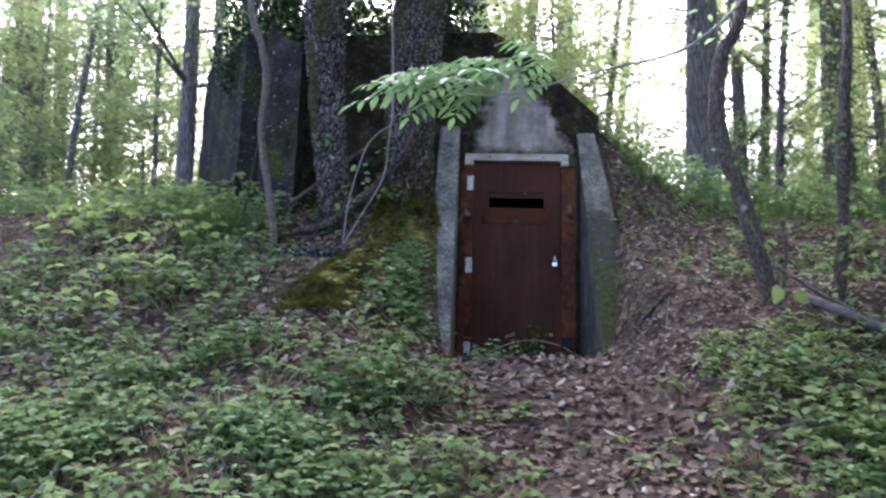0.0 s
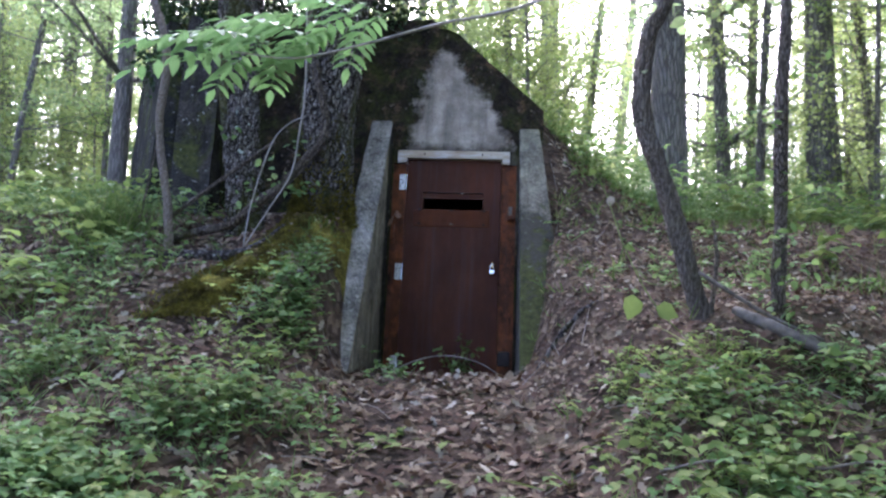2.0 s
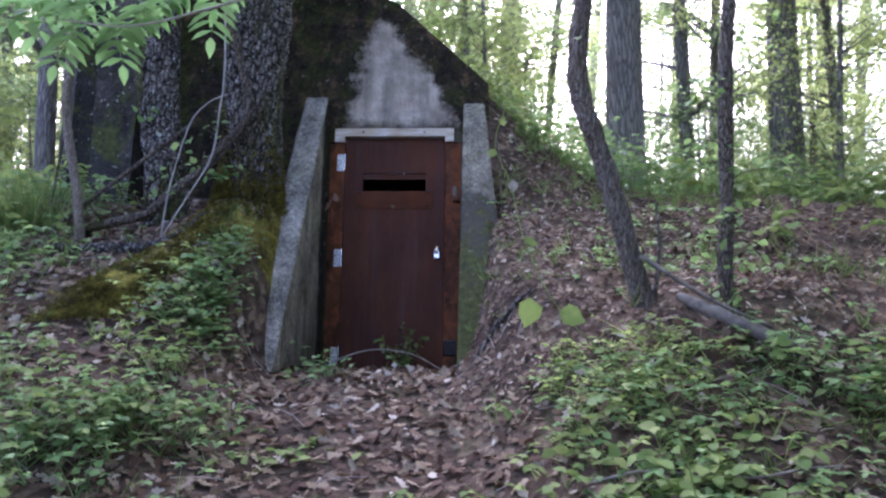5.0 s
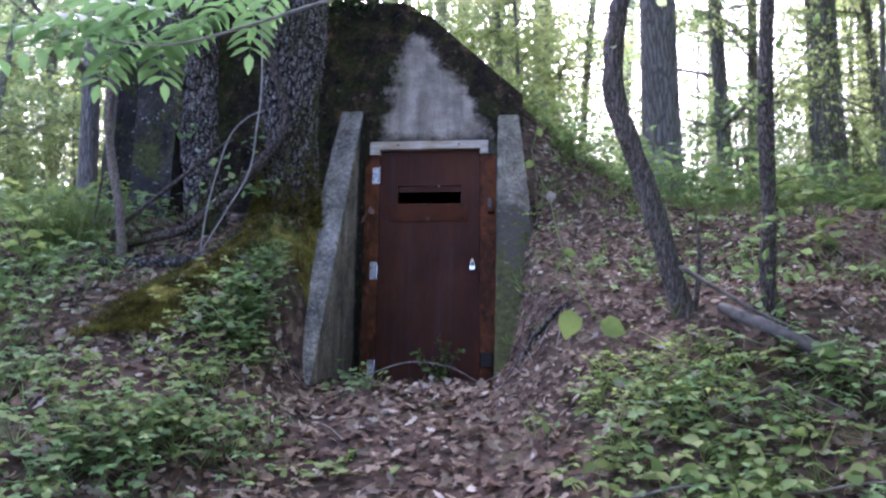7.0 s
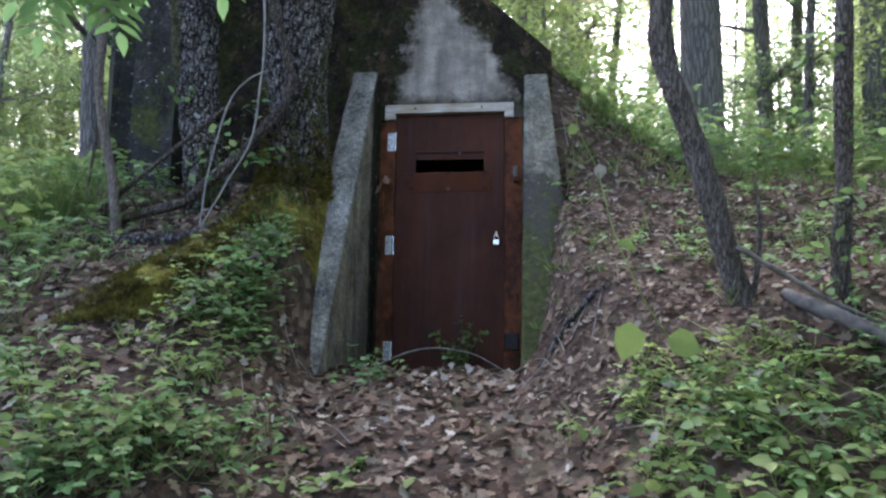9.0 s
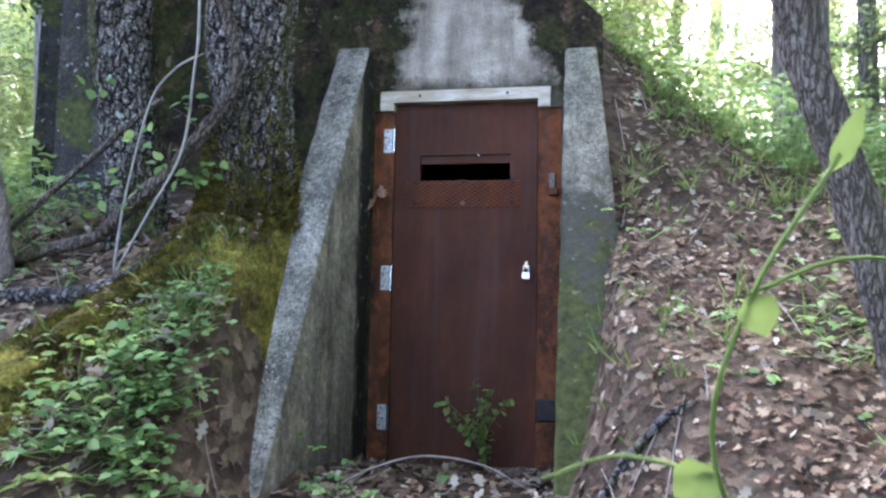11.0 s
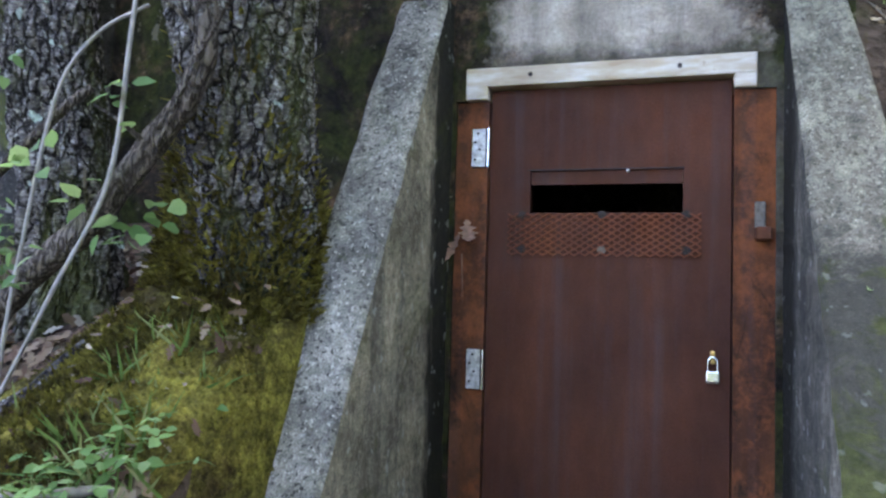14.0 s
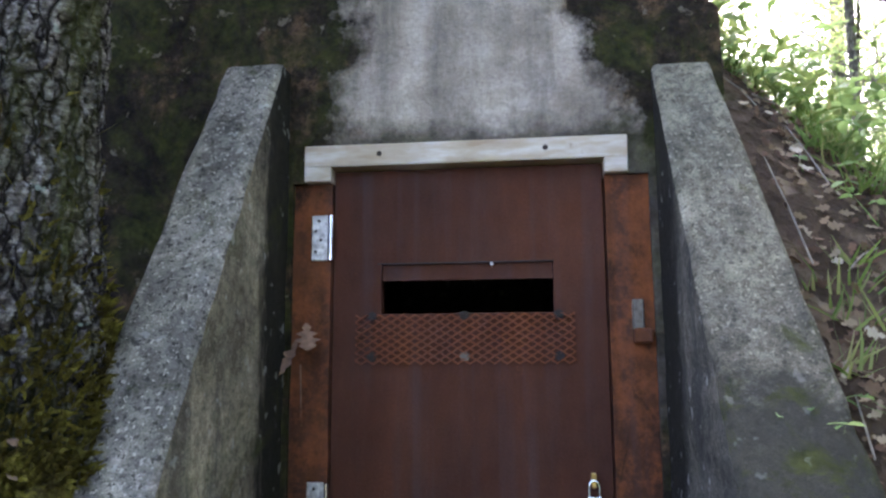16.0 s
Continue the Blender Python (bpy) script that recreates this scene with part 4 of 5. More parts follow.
def far_leaves(centers, spread, per, size, keep=0.6):
    """Layered sprays of small leaves round some of the twig ends, with gaps left between them."""
    c = np.asarray(centers, float)
    c = c[rng.random(len(c)) < keep]
    reach = rng.uniform(0.5, 1.35, len(c))
    c, reach = np.repeat(c, per, axis=0), np.repeat(reach, per)
    n = len(c)
    P = c + rng.normal(size=(n, 3)) * np.array(spread) * reach[:, None]
    D = rand_dirs(n, 0.5)
    D[:, 2] -= 0.25
    N = unit(np.array([0, 0, 1.0]) + 0.6 * rng.normal(size=(n, 3)))
    L = size * rng.uniform(0.6, 1.4, n)
    return kites(P, D, N, L, L * rng.uniform(0.5, 0.75, n))


def leaf_cloud(centers, spread, per, size, shape=SPECK, droop=0.15):
    """Leaves scattered round twig ends, mostly lying flat."""
    c = np.repeat(np.asarray(centers, float), per, axis=0)
    n = len(c)
    P = c + rng.normal(size=(n, 3)) * np.array(spread)
    D = rand_dirs(n, 0.5)
    D[:, 2] -= droop
    N = unit(np.array([0, 0, 1.0]) + 0.55 * rng.normal(size=(n, 3)))
    L = size * rng.uniform(0.7, 1.3, n)
    return blades(P, D, N, L, L * rng.uniform(0.55, 0.8, n), shape, -0.15, 0.15)


def make_tree(name, h, r, limbs, crown_from, leaf_mat, leaf_size, per, label, bend=0.3, spread=1.6):
    """A forest tree at the origin: tapered trunk, limbs and a crown of single leaves."""
    tree = new(name)
    tagged(tree, label, "bush" if "bush" in name else "tree", "forest bushes" if "bush" in name else "forest trees")
    b = rng.normal(size=2) * bend
    pts = [(0, 0, -0.4), (0, 0, 0), (b[0] * 0.2, b[1] * 0.2, h * 0.25), (b[0] * 0.6, b[1] * 0.5, h * 0.5), (b[0], b[1], h * 0.75), (b[0] * 1.2, b[1] * 0.8, h)]
    path = smooth_path(pts, 26)
    put_mesh("trunk", *tube(path, [r * 1.5, r * 1.25, r, r * 0.92, r * 0.8, r * 0.55, r * 0.2], 12, 0.18, rng.uniform(0, 50)), M_BARK_FAR, tree, smooth=True)
    pieces, ends = [], []
    for _ in range(limbs):
        t = rng.uniform(crown_from, 0.97)
        base = path[int(t * 25)]
        a, ln = rng.uniform(0, 2 * np.pi), spread * rng.uniform(0.6, 1.2) * (1.25 - 0.6 * t)
        d = np.array([math.cos(a), math.sin(a), rng.uniform(0.05, 0.6)])
        p1, p2 = base + d * ln * 0.5, base + d * ln + np.array([0, 0, rng.uniform(-0.15, 0.15)])
        pieces.append(tube(smooth_path([base, p1, p2], 7), [r * 0.28, r * 0.16, r * 0.05], 5))
        for u in (0.45, 0.7, 0.9, 1.0):
            q = base + (p2 - base) * u
            side = np.array([-d[1], d[0], rng.uniform(-0.2, 0.4)]) * ln * 0.35 * rng.choice([-1, 1])
            ends += [q + side * 0.6, q + side]
            pieces.append(tube([q, q + side * 0.5, q + side], [r * 0.08, r * 0.05, r * 0.02], 4))
    tagged(put_mesh("branching", *join(*pieces), M_BARK_FAR, tree, smooth=True), kind="stuff")
    crown = fast_mesh("crown", *far_leaves(ends, (0.30 * spread / 1.6, 0.30 * spread / 1.6, 0.10), per, leaf_size), leaf_mat, tree)
    tagged(crown, kind="stuff")
    return tree


KINDS = [
    make_tree("beech_tree", 13.0, 0.13, 34, 0.30, M_LEAF, 0.075, 42, "tall slim forest tree with light green spring leaves", 0.5, 2.3),
    make_tree("oak_tree", 14.0, 0.18, 30, 0.38, M_LEAF, 0.08, 42, "tall forest tree with grey-brown trunk and airy green crown", 0.6, 2.6),
    make_tree("maple_tree", 9.0, 0.07, 36, 0.12, M_LEAF_YELLOW, 0.07, 44, "thin young forest tree leafy almost to the ground", 0.5, 1.7),
    make_tree("maple_tree", 7.0, 0.05, 34, 0.10, M_LEAF, 0.065, 44, "thin young forest tree with layered green leaves", 0.4, 1.5),
    make_tree("hornbeam_tree", 5.0, 0.035, 30, 0.06, M_LEAF_YELLOW, 0.06, 46, "slender understory tree with yellow-green leaves", 0.3, 1.2),
    make_tree("oak_tree", 15.0, 0.2, 44, 0.5, M_LEAF, 0.11, 40, "tall tree with a broad high crown, added for shade", 0.5, 4.2),
    make_tree("hazel_bush", 2.6, 0.02, 40, 0.04, M_LEAF_YELLOW, 0.06, 40, "low leafy bush with bright yellow-green leaves", 0.2, 1.1),
    make_tree("hazel_bush", 2.2, 0.02, 40, 0.04, M_LEAF, 0.055, 40, "low leafy green bush under the forest trees", 0.2, 1.0),
]
first_use = set()


def plant(kind, x, y, r_scale=1.0, turn=None, tilt=0.0):
    a = rng.uniform(0, 360) if turn is None else turn
    s = r_scale
    if y > 2.5 and 11.3 < math.degrees(math.atan2(x - 0.6, y + 5)) < 14.6:  # an open lane through the wood
        return None
    m = Matrix.Translation((x, y, float(ground_z(x, y)))) @ pose(0, 0, 0, tilt, 0, a) @ Matrix.Diagonal((s, s, 1.0 if s < 1.6 else 1.1, 1))
    if kind not in first_use:
        first_use.add(kind)
        KINDS[kind].matrix_world = m
        return KINDS[kind]
    k = copy_thing(KINDS[kind], m)
    k.matrix_world = m
    return k


# trunks that can be told apart in the view
for kind, x, y, s in (
    (0, -4.15, 1.65, 0.75), (0, -4.0, 2.3, 0.5), (1, 2.4, 1.75, 1.0), (1, 1.35, 8.0, 1.15), (0, 0.57, 6.0, 0.45),
    (0, 6.7, 9.0, 0.9), (1, 7.2, 7.6, 0.85), (0, 5.1, 10.0, 0.9), (0, -7.4, 6.0, 0.7), (1, -9.5, 8.0, 0.8), (2, -8.7, 5.6, 1.0), (3, -5.6, 4.0, 0.9),
    (2, 3.9, 3.3, 0.8), (0, 4.4, 5.2, 0.6), (3, 3.2, 4.8, 0.9), (0, 9.4, 11, 1.0), (1, -12, 12, 1.0), (0, -6.3, 9.5, 0.8), (3, -6.6, 3.2, 1.0), (2, 5.6, 3.6, 0.9),
):
    plant(kind, x, y, s)
for kind, x, y, s in ((2, -0.9, 6.2, 1.1), (3, 0.2, 8.2, 1.2), (2, 1.9, 6.6, 1.0), (2, -2.2, 8.4, 1.2), (4, -0.2, 5.4, 1.2), (1, -1.4, 10.5, 1.0), (2, 0.9, 11.0, 1.2), (2, -3.3, 7.2, 1.1), (0, -0.6, 7.4, 0.8), (0, -1.9, 9.2, 0.9), (0, 0.5, 12.0, 1.0), (1, -0.8, 13.5, 1.0)):
    plant(kind, x, y, s)
for kind, x, y, s in ((2, -10.0, 5.5, 1.0), (0, -11.5, 3.8, 0.8), (3, -13.0, 7.0, 1.2), (0, -9.2, 9.5, 0.8), (2, -7.0, 12.0, 1.1), (1, -12.5, 10.0, 0.9), (3, -8.4, 7.4, 1.0), (4, -6.2, 6.4, 1.1), (2, -5.2, 9.0, 1.0)):
    plant(kind, x, y, s)
# the wood behind and round about
spots = []
while len(spots) < 66:
    a, d = rng.uniform(0, 2 * np.pi), rng.uniform(5, 30)
    x, y = d * math.cos(a), d * math.sin(a) - 1
    if y < 4.5 and abs(x) < 7.5 and y > -14:
        continue
    if x < 0 and y < 3 and x > -16:  # the wood stands open on this side
        continue
    if y < -2 and len(spots) % 3:
        continue
    if all(math.hypot(x - p, y - q) > 1.3 for p, q in spots):
        spots.append((x, y))
        plant(int(rng.choice([0, 1, 2, 2, 3, 4, 4])), x, y, rng.uniform(0.7, 1.25))
for x, y in ((-7.6, 4.0), (-4.9, 5.2), (-3.4, 5.0), (4.9, 2.2), (6.4, 2.8), (7.6, 4.2), (0.9, 5.0), (5.9, 5.2), (3.9, 6.6), (-2.6, 6.5), (8.8, 3.0), (6.9, 0.8)):
    plant(4 if rng.random() < 0.6 else 3, x, y, rng.uniform(0.7, 1.0))

# low bushy growth between the trunks
for k in range(20):
    a, d = rng.uniform(-1.05, 1.05), rng.uniform(12, 22)
    x, y = d * math.sin(a), d * math.cos(a) - 7
    if abs(x) > 2.8 or y > 5:
        plant(4 if k % 4 else 3, x, y, rng.uniform(0.8, 1.3))
for k in range(34):
    x, y = (rng.uniform(2.6, 12.0), rng.uniform(2.2, 9.0)) if k % 2 else (rng.uniform(-13.0, -4.2), rng.uniform(1.5, 10.0))
    plant((7 if k % 8 else 6) if k % 2 else (6 if k % 8 else 7), x, y, rng.uniform(0.75, 1.25))
for x, y in ((-2.2, 5.2), (-0.6, 6.4), (0.8, 6.8), (2.0, 5.4), (-3.6, 6.0), (1.6, 9.0), (-1.6, 8.0)):
    plant(7, x, y, 1.1)
# unseen trees behind and beside the camera's way, added to shade the facade
for k in range(40):
    x, y = rng.uniform(-6, 15), rng.uniform(-23, -11.0)
    if abs(x) < 3.2:
        y = min(y, -14) - 0.5
    plant(int(rng.choice([2, 3, 4, 4])), x, y, rng.uniform(0.9, 1.4))
for x, y in ((5.0, -7.4), (6.8, -4.2), (8.4, -1.2), (6.0, -10), (0.0, -14.5), (9, -7), (-9.5, -8)):
    plant(int(rng.choice([2, 3])), x, y, rng.uniform(0.9, 1.2))

# high crowns added mostly out of view, to shade the path and bank
for x, y, k, s in ((5.0, -6.1, 1, 1.4), (0.3, -13.5, 1, 1.4), (4.6, -12.2, 1, 1.5), (5.0, -9.4, 1, 1.2), (-5.6, -10.6, 5, 1.0), (4.3, -6.8, 5, 1.0), (4.4, -10.8, 5, 1.0), (6.0, -3.8, 5, 0.9), (6.2, -3.3, 0, 1.5), (5.6, 0.4, 5, 1.0), (6.0, -1.9, 5, 1.0), (4.75, 3.2, 5, 0.9), (4.1, -3.6, 5, 1.0)):
    plant(k, x, y, s)

# far woods: one loose curtain of leaves and stems all round
fa, fd = rng.uniform(0, 2 * np.pi, 800), rng.uniform(30, 60, 800)
fc = np.stack([fd * np.cos(fa), fd * np.sin(fa), np.zeros(800)], 1)
fc[:, 2] = ground_z(fc[:, 0], fc[:, 1]) + 0.2 + 6.0 * rng.random(800) ** 2.0
lane = np.degrees(np.arctan2(fc[:, 0] - 0.6, fc[:, 1] + 5))
fc = fc[(lane < 11.5) | (lane > 14.5)]
fw = far_leaves(fc, (0.9, 0.9, 0.35), 40, 0.24, 0.8)
far = fast_mesh("far_woods", *fw, M_LEAF_YELLOW)
tagged(far, "distant hazy green woods behind the trees", "woods", kind="stuff")

# ---------------- the crooked tree on the bank, and its bough ----------------
crooked = new("crooked_tree")
crooked.location = (1.68, -2.2, 0.5)
tagged(crooked, "crooked young tree on the bank with a long leafy bough", "tree")
O = np.array(crooked.location)
cp = [np.array(p) - O for p in ((1.74, -2.2, 0.35), (1.68, -2.2, 0.67), (1.57, -2.18, 1.12), (1.48, -2.17, 1.44), (1.37, -2.16, 1.77), (1.34, -2.15, 2.10), (1.39, -2.15, 2.44), (1.52, -2.15, 2.75), (1.6, -2.1, 3.6), (1.7, -2.0, 5.5))]
put_mesh("trunk", *tube(smooth_path(cp, 60), [0.075, 0.062, 0.058, 0.06, 0.056, 0.05, 0.04, 0.03], 18, 0.34, 3), M_BARK_GREY, crooked, smooth=True)
bp = [np.array(p) - O for p in ((1.59, -2.1, 3.5), (1.4, -2.8, 3.0), (1.0, -3.8, 2.2), (0.58, -4.2, 1.74), (0.2, -4.3, 1.60), (-0.08, -4.3, 1.52), (-0.32, -4.3, 1.47), (-0.55, -4.28, 1.50))]
bpath = smooth_path(bp, 60)
bough = put_mesh("bough", *tube(bpath, [0.014, 0.009, 0.006, 0.0045, 0.003], 7, 0.15), M_PALE_TWIG, crooked, "thin arching bough", True)


def pinnate(base, heading, length, pairs, leaf_len, droop=0.25):
    """A compound leaf: leaflets in pairs along a drooping midrib, and one at the tip."""
    base, heading = np.array(base, float), unit(np.array(heading, float))
    side = unit(np.cross(heading, [0, 0, 1.0]))
    P, D, L = [], [], []
    for k in range(pairs):
        t = 0.28 + 0.62 * k / max(1, pairs - 1)
        p = base + heading * length * t + np.array([0, 0, -droop * length * t * t])
        for s in (-1, 1):
            P.append(p)
            D.append(heading * 0.55 + side * s * 0.85 + np.array([0, 0, -0.28 + rng.normal() * 0.08]))
            L.append(leaf_len * (0.75 + 0.4 * math.sin(math.pi * (t - 0.1))) * rng.uniform(0.9, 1.1))
    P.append(base + heading * length + np.array([0, 0, -droop * length]))
    D.append(heading + np.array([0, 0, -0.5]))
    L.append(leaf_len * 1.1)
    P, D, L = np.array(P), np.array(D), np.array(L)
    N = unit(np.array([0, 0, 1.0]) + 0.12 * rng.normal(size=(len(P), 3)))
    ribs = blades([base], [heading + np.array([0, 0, -droop * 0.5])], [[0, 0, 1]], length, 0.006, BLADE, -droop * 0.5, 0.1)
    return stack([blades(P, D, N, L, L * 0.42, OVAL, -0.22, 0.18), ribs])


fans = []
for bx, by, bz, hx, hy, ln in (
    (-0.40, -4.28, 1.38, -1.0, 0.1, 0.42), (-0.40, -4.28, 1.38, -0.7, -0.55, 0.36), (-0.36, -4.28, 1.37, -0.6, 0.7, 0.36), (-0.25, -4.3, 1.37, -0.35, -0.9, 0.34),
    (-0.25, -4.3, 1.38, -0.3, 0.8, 0.36), (-0.10, -4.3, 1.41, -0.5, -0.8, 0.36), (-0.08, -4.3, 1.42, -0.6, 0.5, 0.40), (0.06, -4.3, 1.47, -0.3, -0.8, 0.34),
    (0.08, -4.3, 1.48, -0.35, 0.85, 0.36), (-0.3, -4.3, 1.42, -0.95, -0.25, 0.44), (-0.15, -4.32, 1.46, -1.0, 0.0, 0.40),
    (-0.35, -4.2, 1.48, -0.8, 0.5, 0.38), (-0.05, -4.2, 1.52, -0.7, 0.7, 0.36),
):
    fans.append(pinnate(np.array([bx - 0.13, by, bz + 0.12]) - O, (hx, hy, 0.12), ln * 1.05, 5, 0.086))
    if bx < 0.3:
        fans.append(pinnate(np.array([bx - 0.07, by + 0.12, bz + 0.22]) - O, (hx - 0.3, hy * 0.8 + 0.2, 0.2), ln * 0.95, 5, 0.082))
fast_mesh("foliage", *stack(fans), M_BOUGH, bough)
tagged(bough.children[0], "fresh green compound leaves")
# crown higher up, out of reach
hc = [cp[-1] * t + cp[-3] * (1 - t) + rng.normal(size=3) * 0.5 for t in np.linspace(0.2, 1.1, 26)]
fast_mesh("crown", *leaf_cloud(hc, (0.35, 0.35, 0.2), 16, 0.1, OVAL), M_LEAF, crooked)

young = new("young_tree")
young.location = (2.13, -2.29, 0.55)
tagged(young, "slim straight young tree with leafy sprouts on the bank", "tree")
YO = np.array(young.location)
yp = smooth_path([np.array(p) - YO for p in ((2.13, -2.29, 0.4), (2.13, -2.29, 0.7), (2.11, -2.4, 1.3), (2.08, -2.5, 1.85), (2.12, -2.5, 2.8), (2.1, -2.4, 4.5))], 44)
put_mesh("trunk", *tube(yp, [0.048, 0.042, 0.039, 0.037, 0.03, 0.02], 14, 0.28, 8.0), M_BARK_GREY, young, smooth=True)
sprouts = []
for k in (6, 8, 9, 11, 12, 14, 17, 20, 24, 28):
    a = rng.uniform(0, 2 * np.pi)
    tip = yp[k] + np.array([math.cos(a), math.sin(a), 0.3]) * rng.uniform(0.1, 0.22)
    put_mesh("sprout", *tube([yp[k], (yp[k] + tip) / 2 + np.array([0, 0, 0.02]), tip], [0.005, 0.002], 5), M_BARK_GREY, young, smooth=True)
    sprouts += [tip, (tip + yp[k]) / 2]
tagged(fast_mesh("leaves", *leaf_cloud(sprouts, (0.05, 0.05, 0.04), 7, 0.06, OVAL), M_HERB, young), kind="stuff")
woody("fallen_log", [(1.86, -2.32, 0.66), (1.95, -2.39, 0.61), (2.1, -2.5, 0.53), (2.29, -2.62, 0.43), (2.38, -2.68, 0.38)], [0.024, 0.034, 0.038, 0.037, 0.03], M_LOG, "rotting grey log lying down the bank", "log", 12, 40, 0.35, 9.0)
woody("dead_pole", [(1.66, -2.3, 0.88), (1.85, -2.35, 0.75), (2.05, -2.42, 0.62), (2.3, -2.5, 0.5)], [0.012, 0.012, 0.01, 0.008], M_LOG, "thin dead pole lying above the log", "branch", 8, 20, 0.2, 9.5)
woody("dead_sapling", [(1.75, -2.2, 0.55), (1.78, -2.25, 0.95), (1.76, -2.25, 1.2)], [0.018, 0.013, 0.006], M_BARK_GREY, "thin dead sapling beside the crooked tree", "sapling", 8, 16, 0.2, 10.0)


def on_ground(name, pts, radii, mat, label, category="branch", lift=0.012, n=30, seed=1.0):
    p = smooth_path([(x, y, 0) for x, y in pts], n)
    p[:, 2] = ground_z(p[:, 0], p[:, 1]) + lift + 0.004 * np.sin(np.arange(n) * 0.7 + seed)
    return tagged(put_mesh(name, *tube(p, radii, 7, 0.3, seed), mat, None, label, True), "", category)


on_ground("fallen_branch", [(-0.10, -5.2), (0.05, -5.0), (0.28, -4.72), (0.48, -4.55), (0.75, -4.62), (1.1, -4.7)], [0.013, 0.012, 0.009, 0.006, 0.004], M_PALE_TWIG, "pale dry branch lying on the path", lift=0.10)
on_ground("fallen_branch", [(-2.2, -4.75), (-2.25, -4.3), (-2.3, -4.0)], [0.010, 0.008, 0.006], M_PALE_TWIG, "grey dry stick in the undergrowth", lift=0.06, seed=2)
on_ground("fallen_branch", [(-4.2, -3.1), (-3.5, -3.0), (-2.9, -2.9)], [0.016, 0.014, 0.008], M_LOG, "grey dead branch in the undergrowth", lift=0.03, seed=3)
on_ground("fallen_branch", [(1.2, -3.4), (1.7, -3.5), (2.2, -3.45)], [0.006, 0.006, 0.004], M_TWIG, "thin dry twig on the bank", lift=0.05, seed=4)
on_ground("root", [(0.72, -1.93), (0.84, -1.85), (0.98, -1.83), (1.12, -1.84)], [0.010, 0.022, 0.020, 0.006], M_BARK, "bare root running along the foot of the bank", "root", 0.012, seed=5)
on_ground("root", [(-1.0, -1.82), (-0.93, -1.72), (-0.87, -1.68)], [0.004, 0.009, 0.006], M_TWIG, "pale bare root among the moss", "root", 0.06, seed=6)
on_ground("root", [(-1.20, -1.64), (-1.10, -1.56), (-1.01, -1.54), (-0.94, -1.48), (-0.87, -1.45)], [0.004, 0.010, 0.012, 0.011, 0.006], M_TWIG, "pale crooked root lying across the moss", "root", 0.04, seed=8)
on_ground("root", [(-2.3, -1.25), (-1.9, -1.35), (-1.5, -1.3), (-1.25, -1.1)], [0.03, 0.045, 0.05, 0.04], M_BARK, "mossy surface root of the big trunk", "root", 0.02, seed=7)
woody("bent_bramble", [(-0.42, -1.30, 0.02), (-0.3, -1.28, 0.16), (0.0, -1.25, 0.27), (0.3, -1.22, 0.24), (0.55, -1.2, 0.12), (0.7, -1.25, 0.2)], [0.005, 0.005, 0.004], M_TWIG, "thin bent bramble arching across the doorway", "bramble", 6, 30, 0.1, 11.0)

# ---------------- leaf litter ----------------
def cover(n, x0, x1, y0, y1, weight):
    """Points on the ground, kept by a density between 0 and 1."""
    out = np.zeros((0, 2))
    while len(out) < n:
        p = np.stack([rng.uniform(x0, x1, n * 2), rng.uniform(y0, y1, n * 2)], 1)
        p = p[rng.random(n * 2) < weight(p[:, 0], p[:, 1])]
        out = np.concatenate([out, p])
    return out[:n]


def slope_normal(x, y, e=0.04):
    return unit(np.stack([-(ground_z(x + e, y) - ground_z(x - e, y)) / (2 * e), -(ground_z(x, y + e) - ground_z(x, y - e)) / (2 * e), np.ones_like(x)], 1))


def in_wall(x, y):
    return ((np.abs(y - 0.15) < 0.32) & (x > -2.7) & (x < 0.92)) | ((np.abs(np.abs(x) - 0.70) < np.where(x > 0, 0.09, 0.125)) & (y > -1.55) & (y < 0.1)) | ((np.abs(x) < 0.7) & (y > -0.03) & (y < 3))


def patchy(x, y, s=1.0, o=0.0):
    return 0.5 + 0.25 * np.sin(x * 2.1 * s + 1.3 * np.sin(y * 1.3 * s + o) + o) + 0.25 * np.sin(y * 2.7 * s + 1.1 * np.sin(x * 1.9 * s) + 2 * o)


def litter_weight(x, y):
    w = 0.7 + 0.3 * patchy(x, y, 1.2, 1.0) + 0.4 * np.exp(-((x - 0.2) ** 2) / 0.6) + 0.3 * (x > 0.8) * (y > -2.4)
    return np.clip(w, 0, 1) * ~in_wall(x, y) * np.where(np.hypot(x, y + 3) < 4.5, 1.0, 0.4)


lp = np.concatenate([cover(36000, -5.0, 5.0, -8.0, 1.8, litter_weight), cover(3600, 0.75, 3.0, -2.4, 0.6, lambda x, y: 1.0 * ~in_wall(x, y))])
lx, ly = lp[:, 0], lp[:, 1]
nrm = unit(slope_normal(lx, ly) + 0.38 * rng.normal(size=(len(lx), 3)))
ang = rng.uniform(0, 2 * np.pi, len(lx))
dirs = unit(np.stack([np.cos(ang), np.sin(ang), 0.1 * rng.normal(size=len(lx))], 1))
dirs = unit(dirs - nrm * (dirs * nrm).sum(1)[:, None])
P = np.stack([lx, ly, ground_z(lx, ly) + rng.uniform(0.004, 0.022, len(lx))], 1)
size = rng.uniform(0.035, 0.09, len(lx)) * np.where((lx > 0.75) & (ly > -2.4), 0.62, 1.0)
litter = fast_mesh("leaf_litter", *blades(P - dirs * size[:, None] * 0.5, dirs, nrm, size, size * rng.uniform(0.6, 1.0, len(lx)), CURLED, rng.uniform(-0.35, 0.45, len(lx)), rng.uniform(-0.1, 0.5)), M_DEAD, smooth=False)
tagged(litter, "brown curled dead oak leaves covering the ground", "leaf litter", kind="stuff")
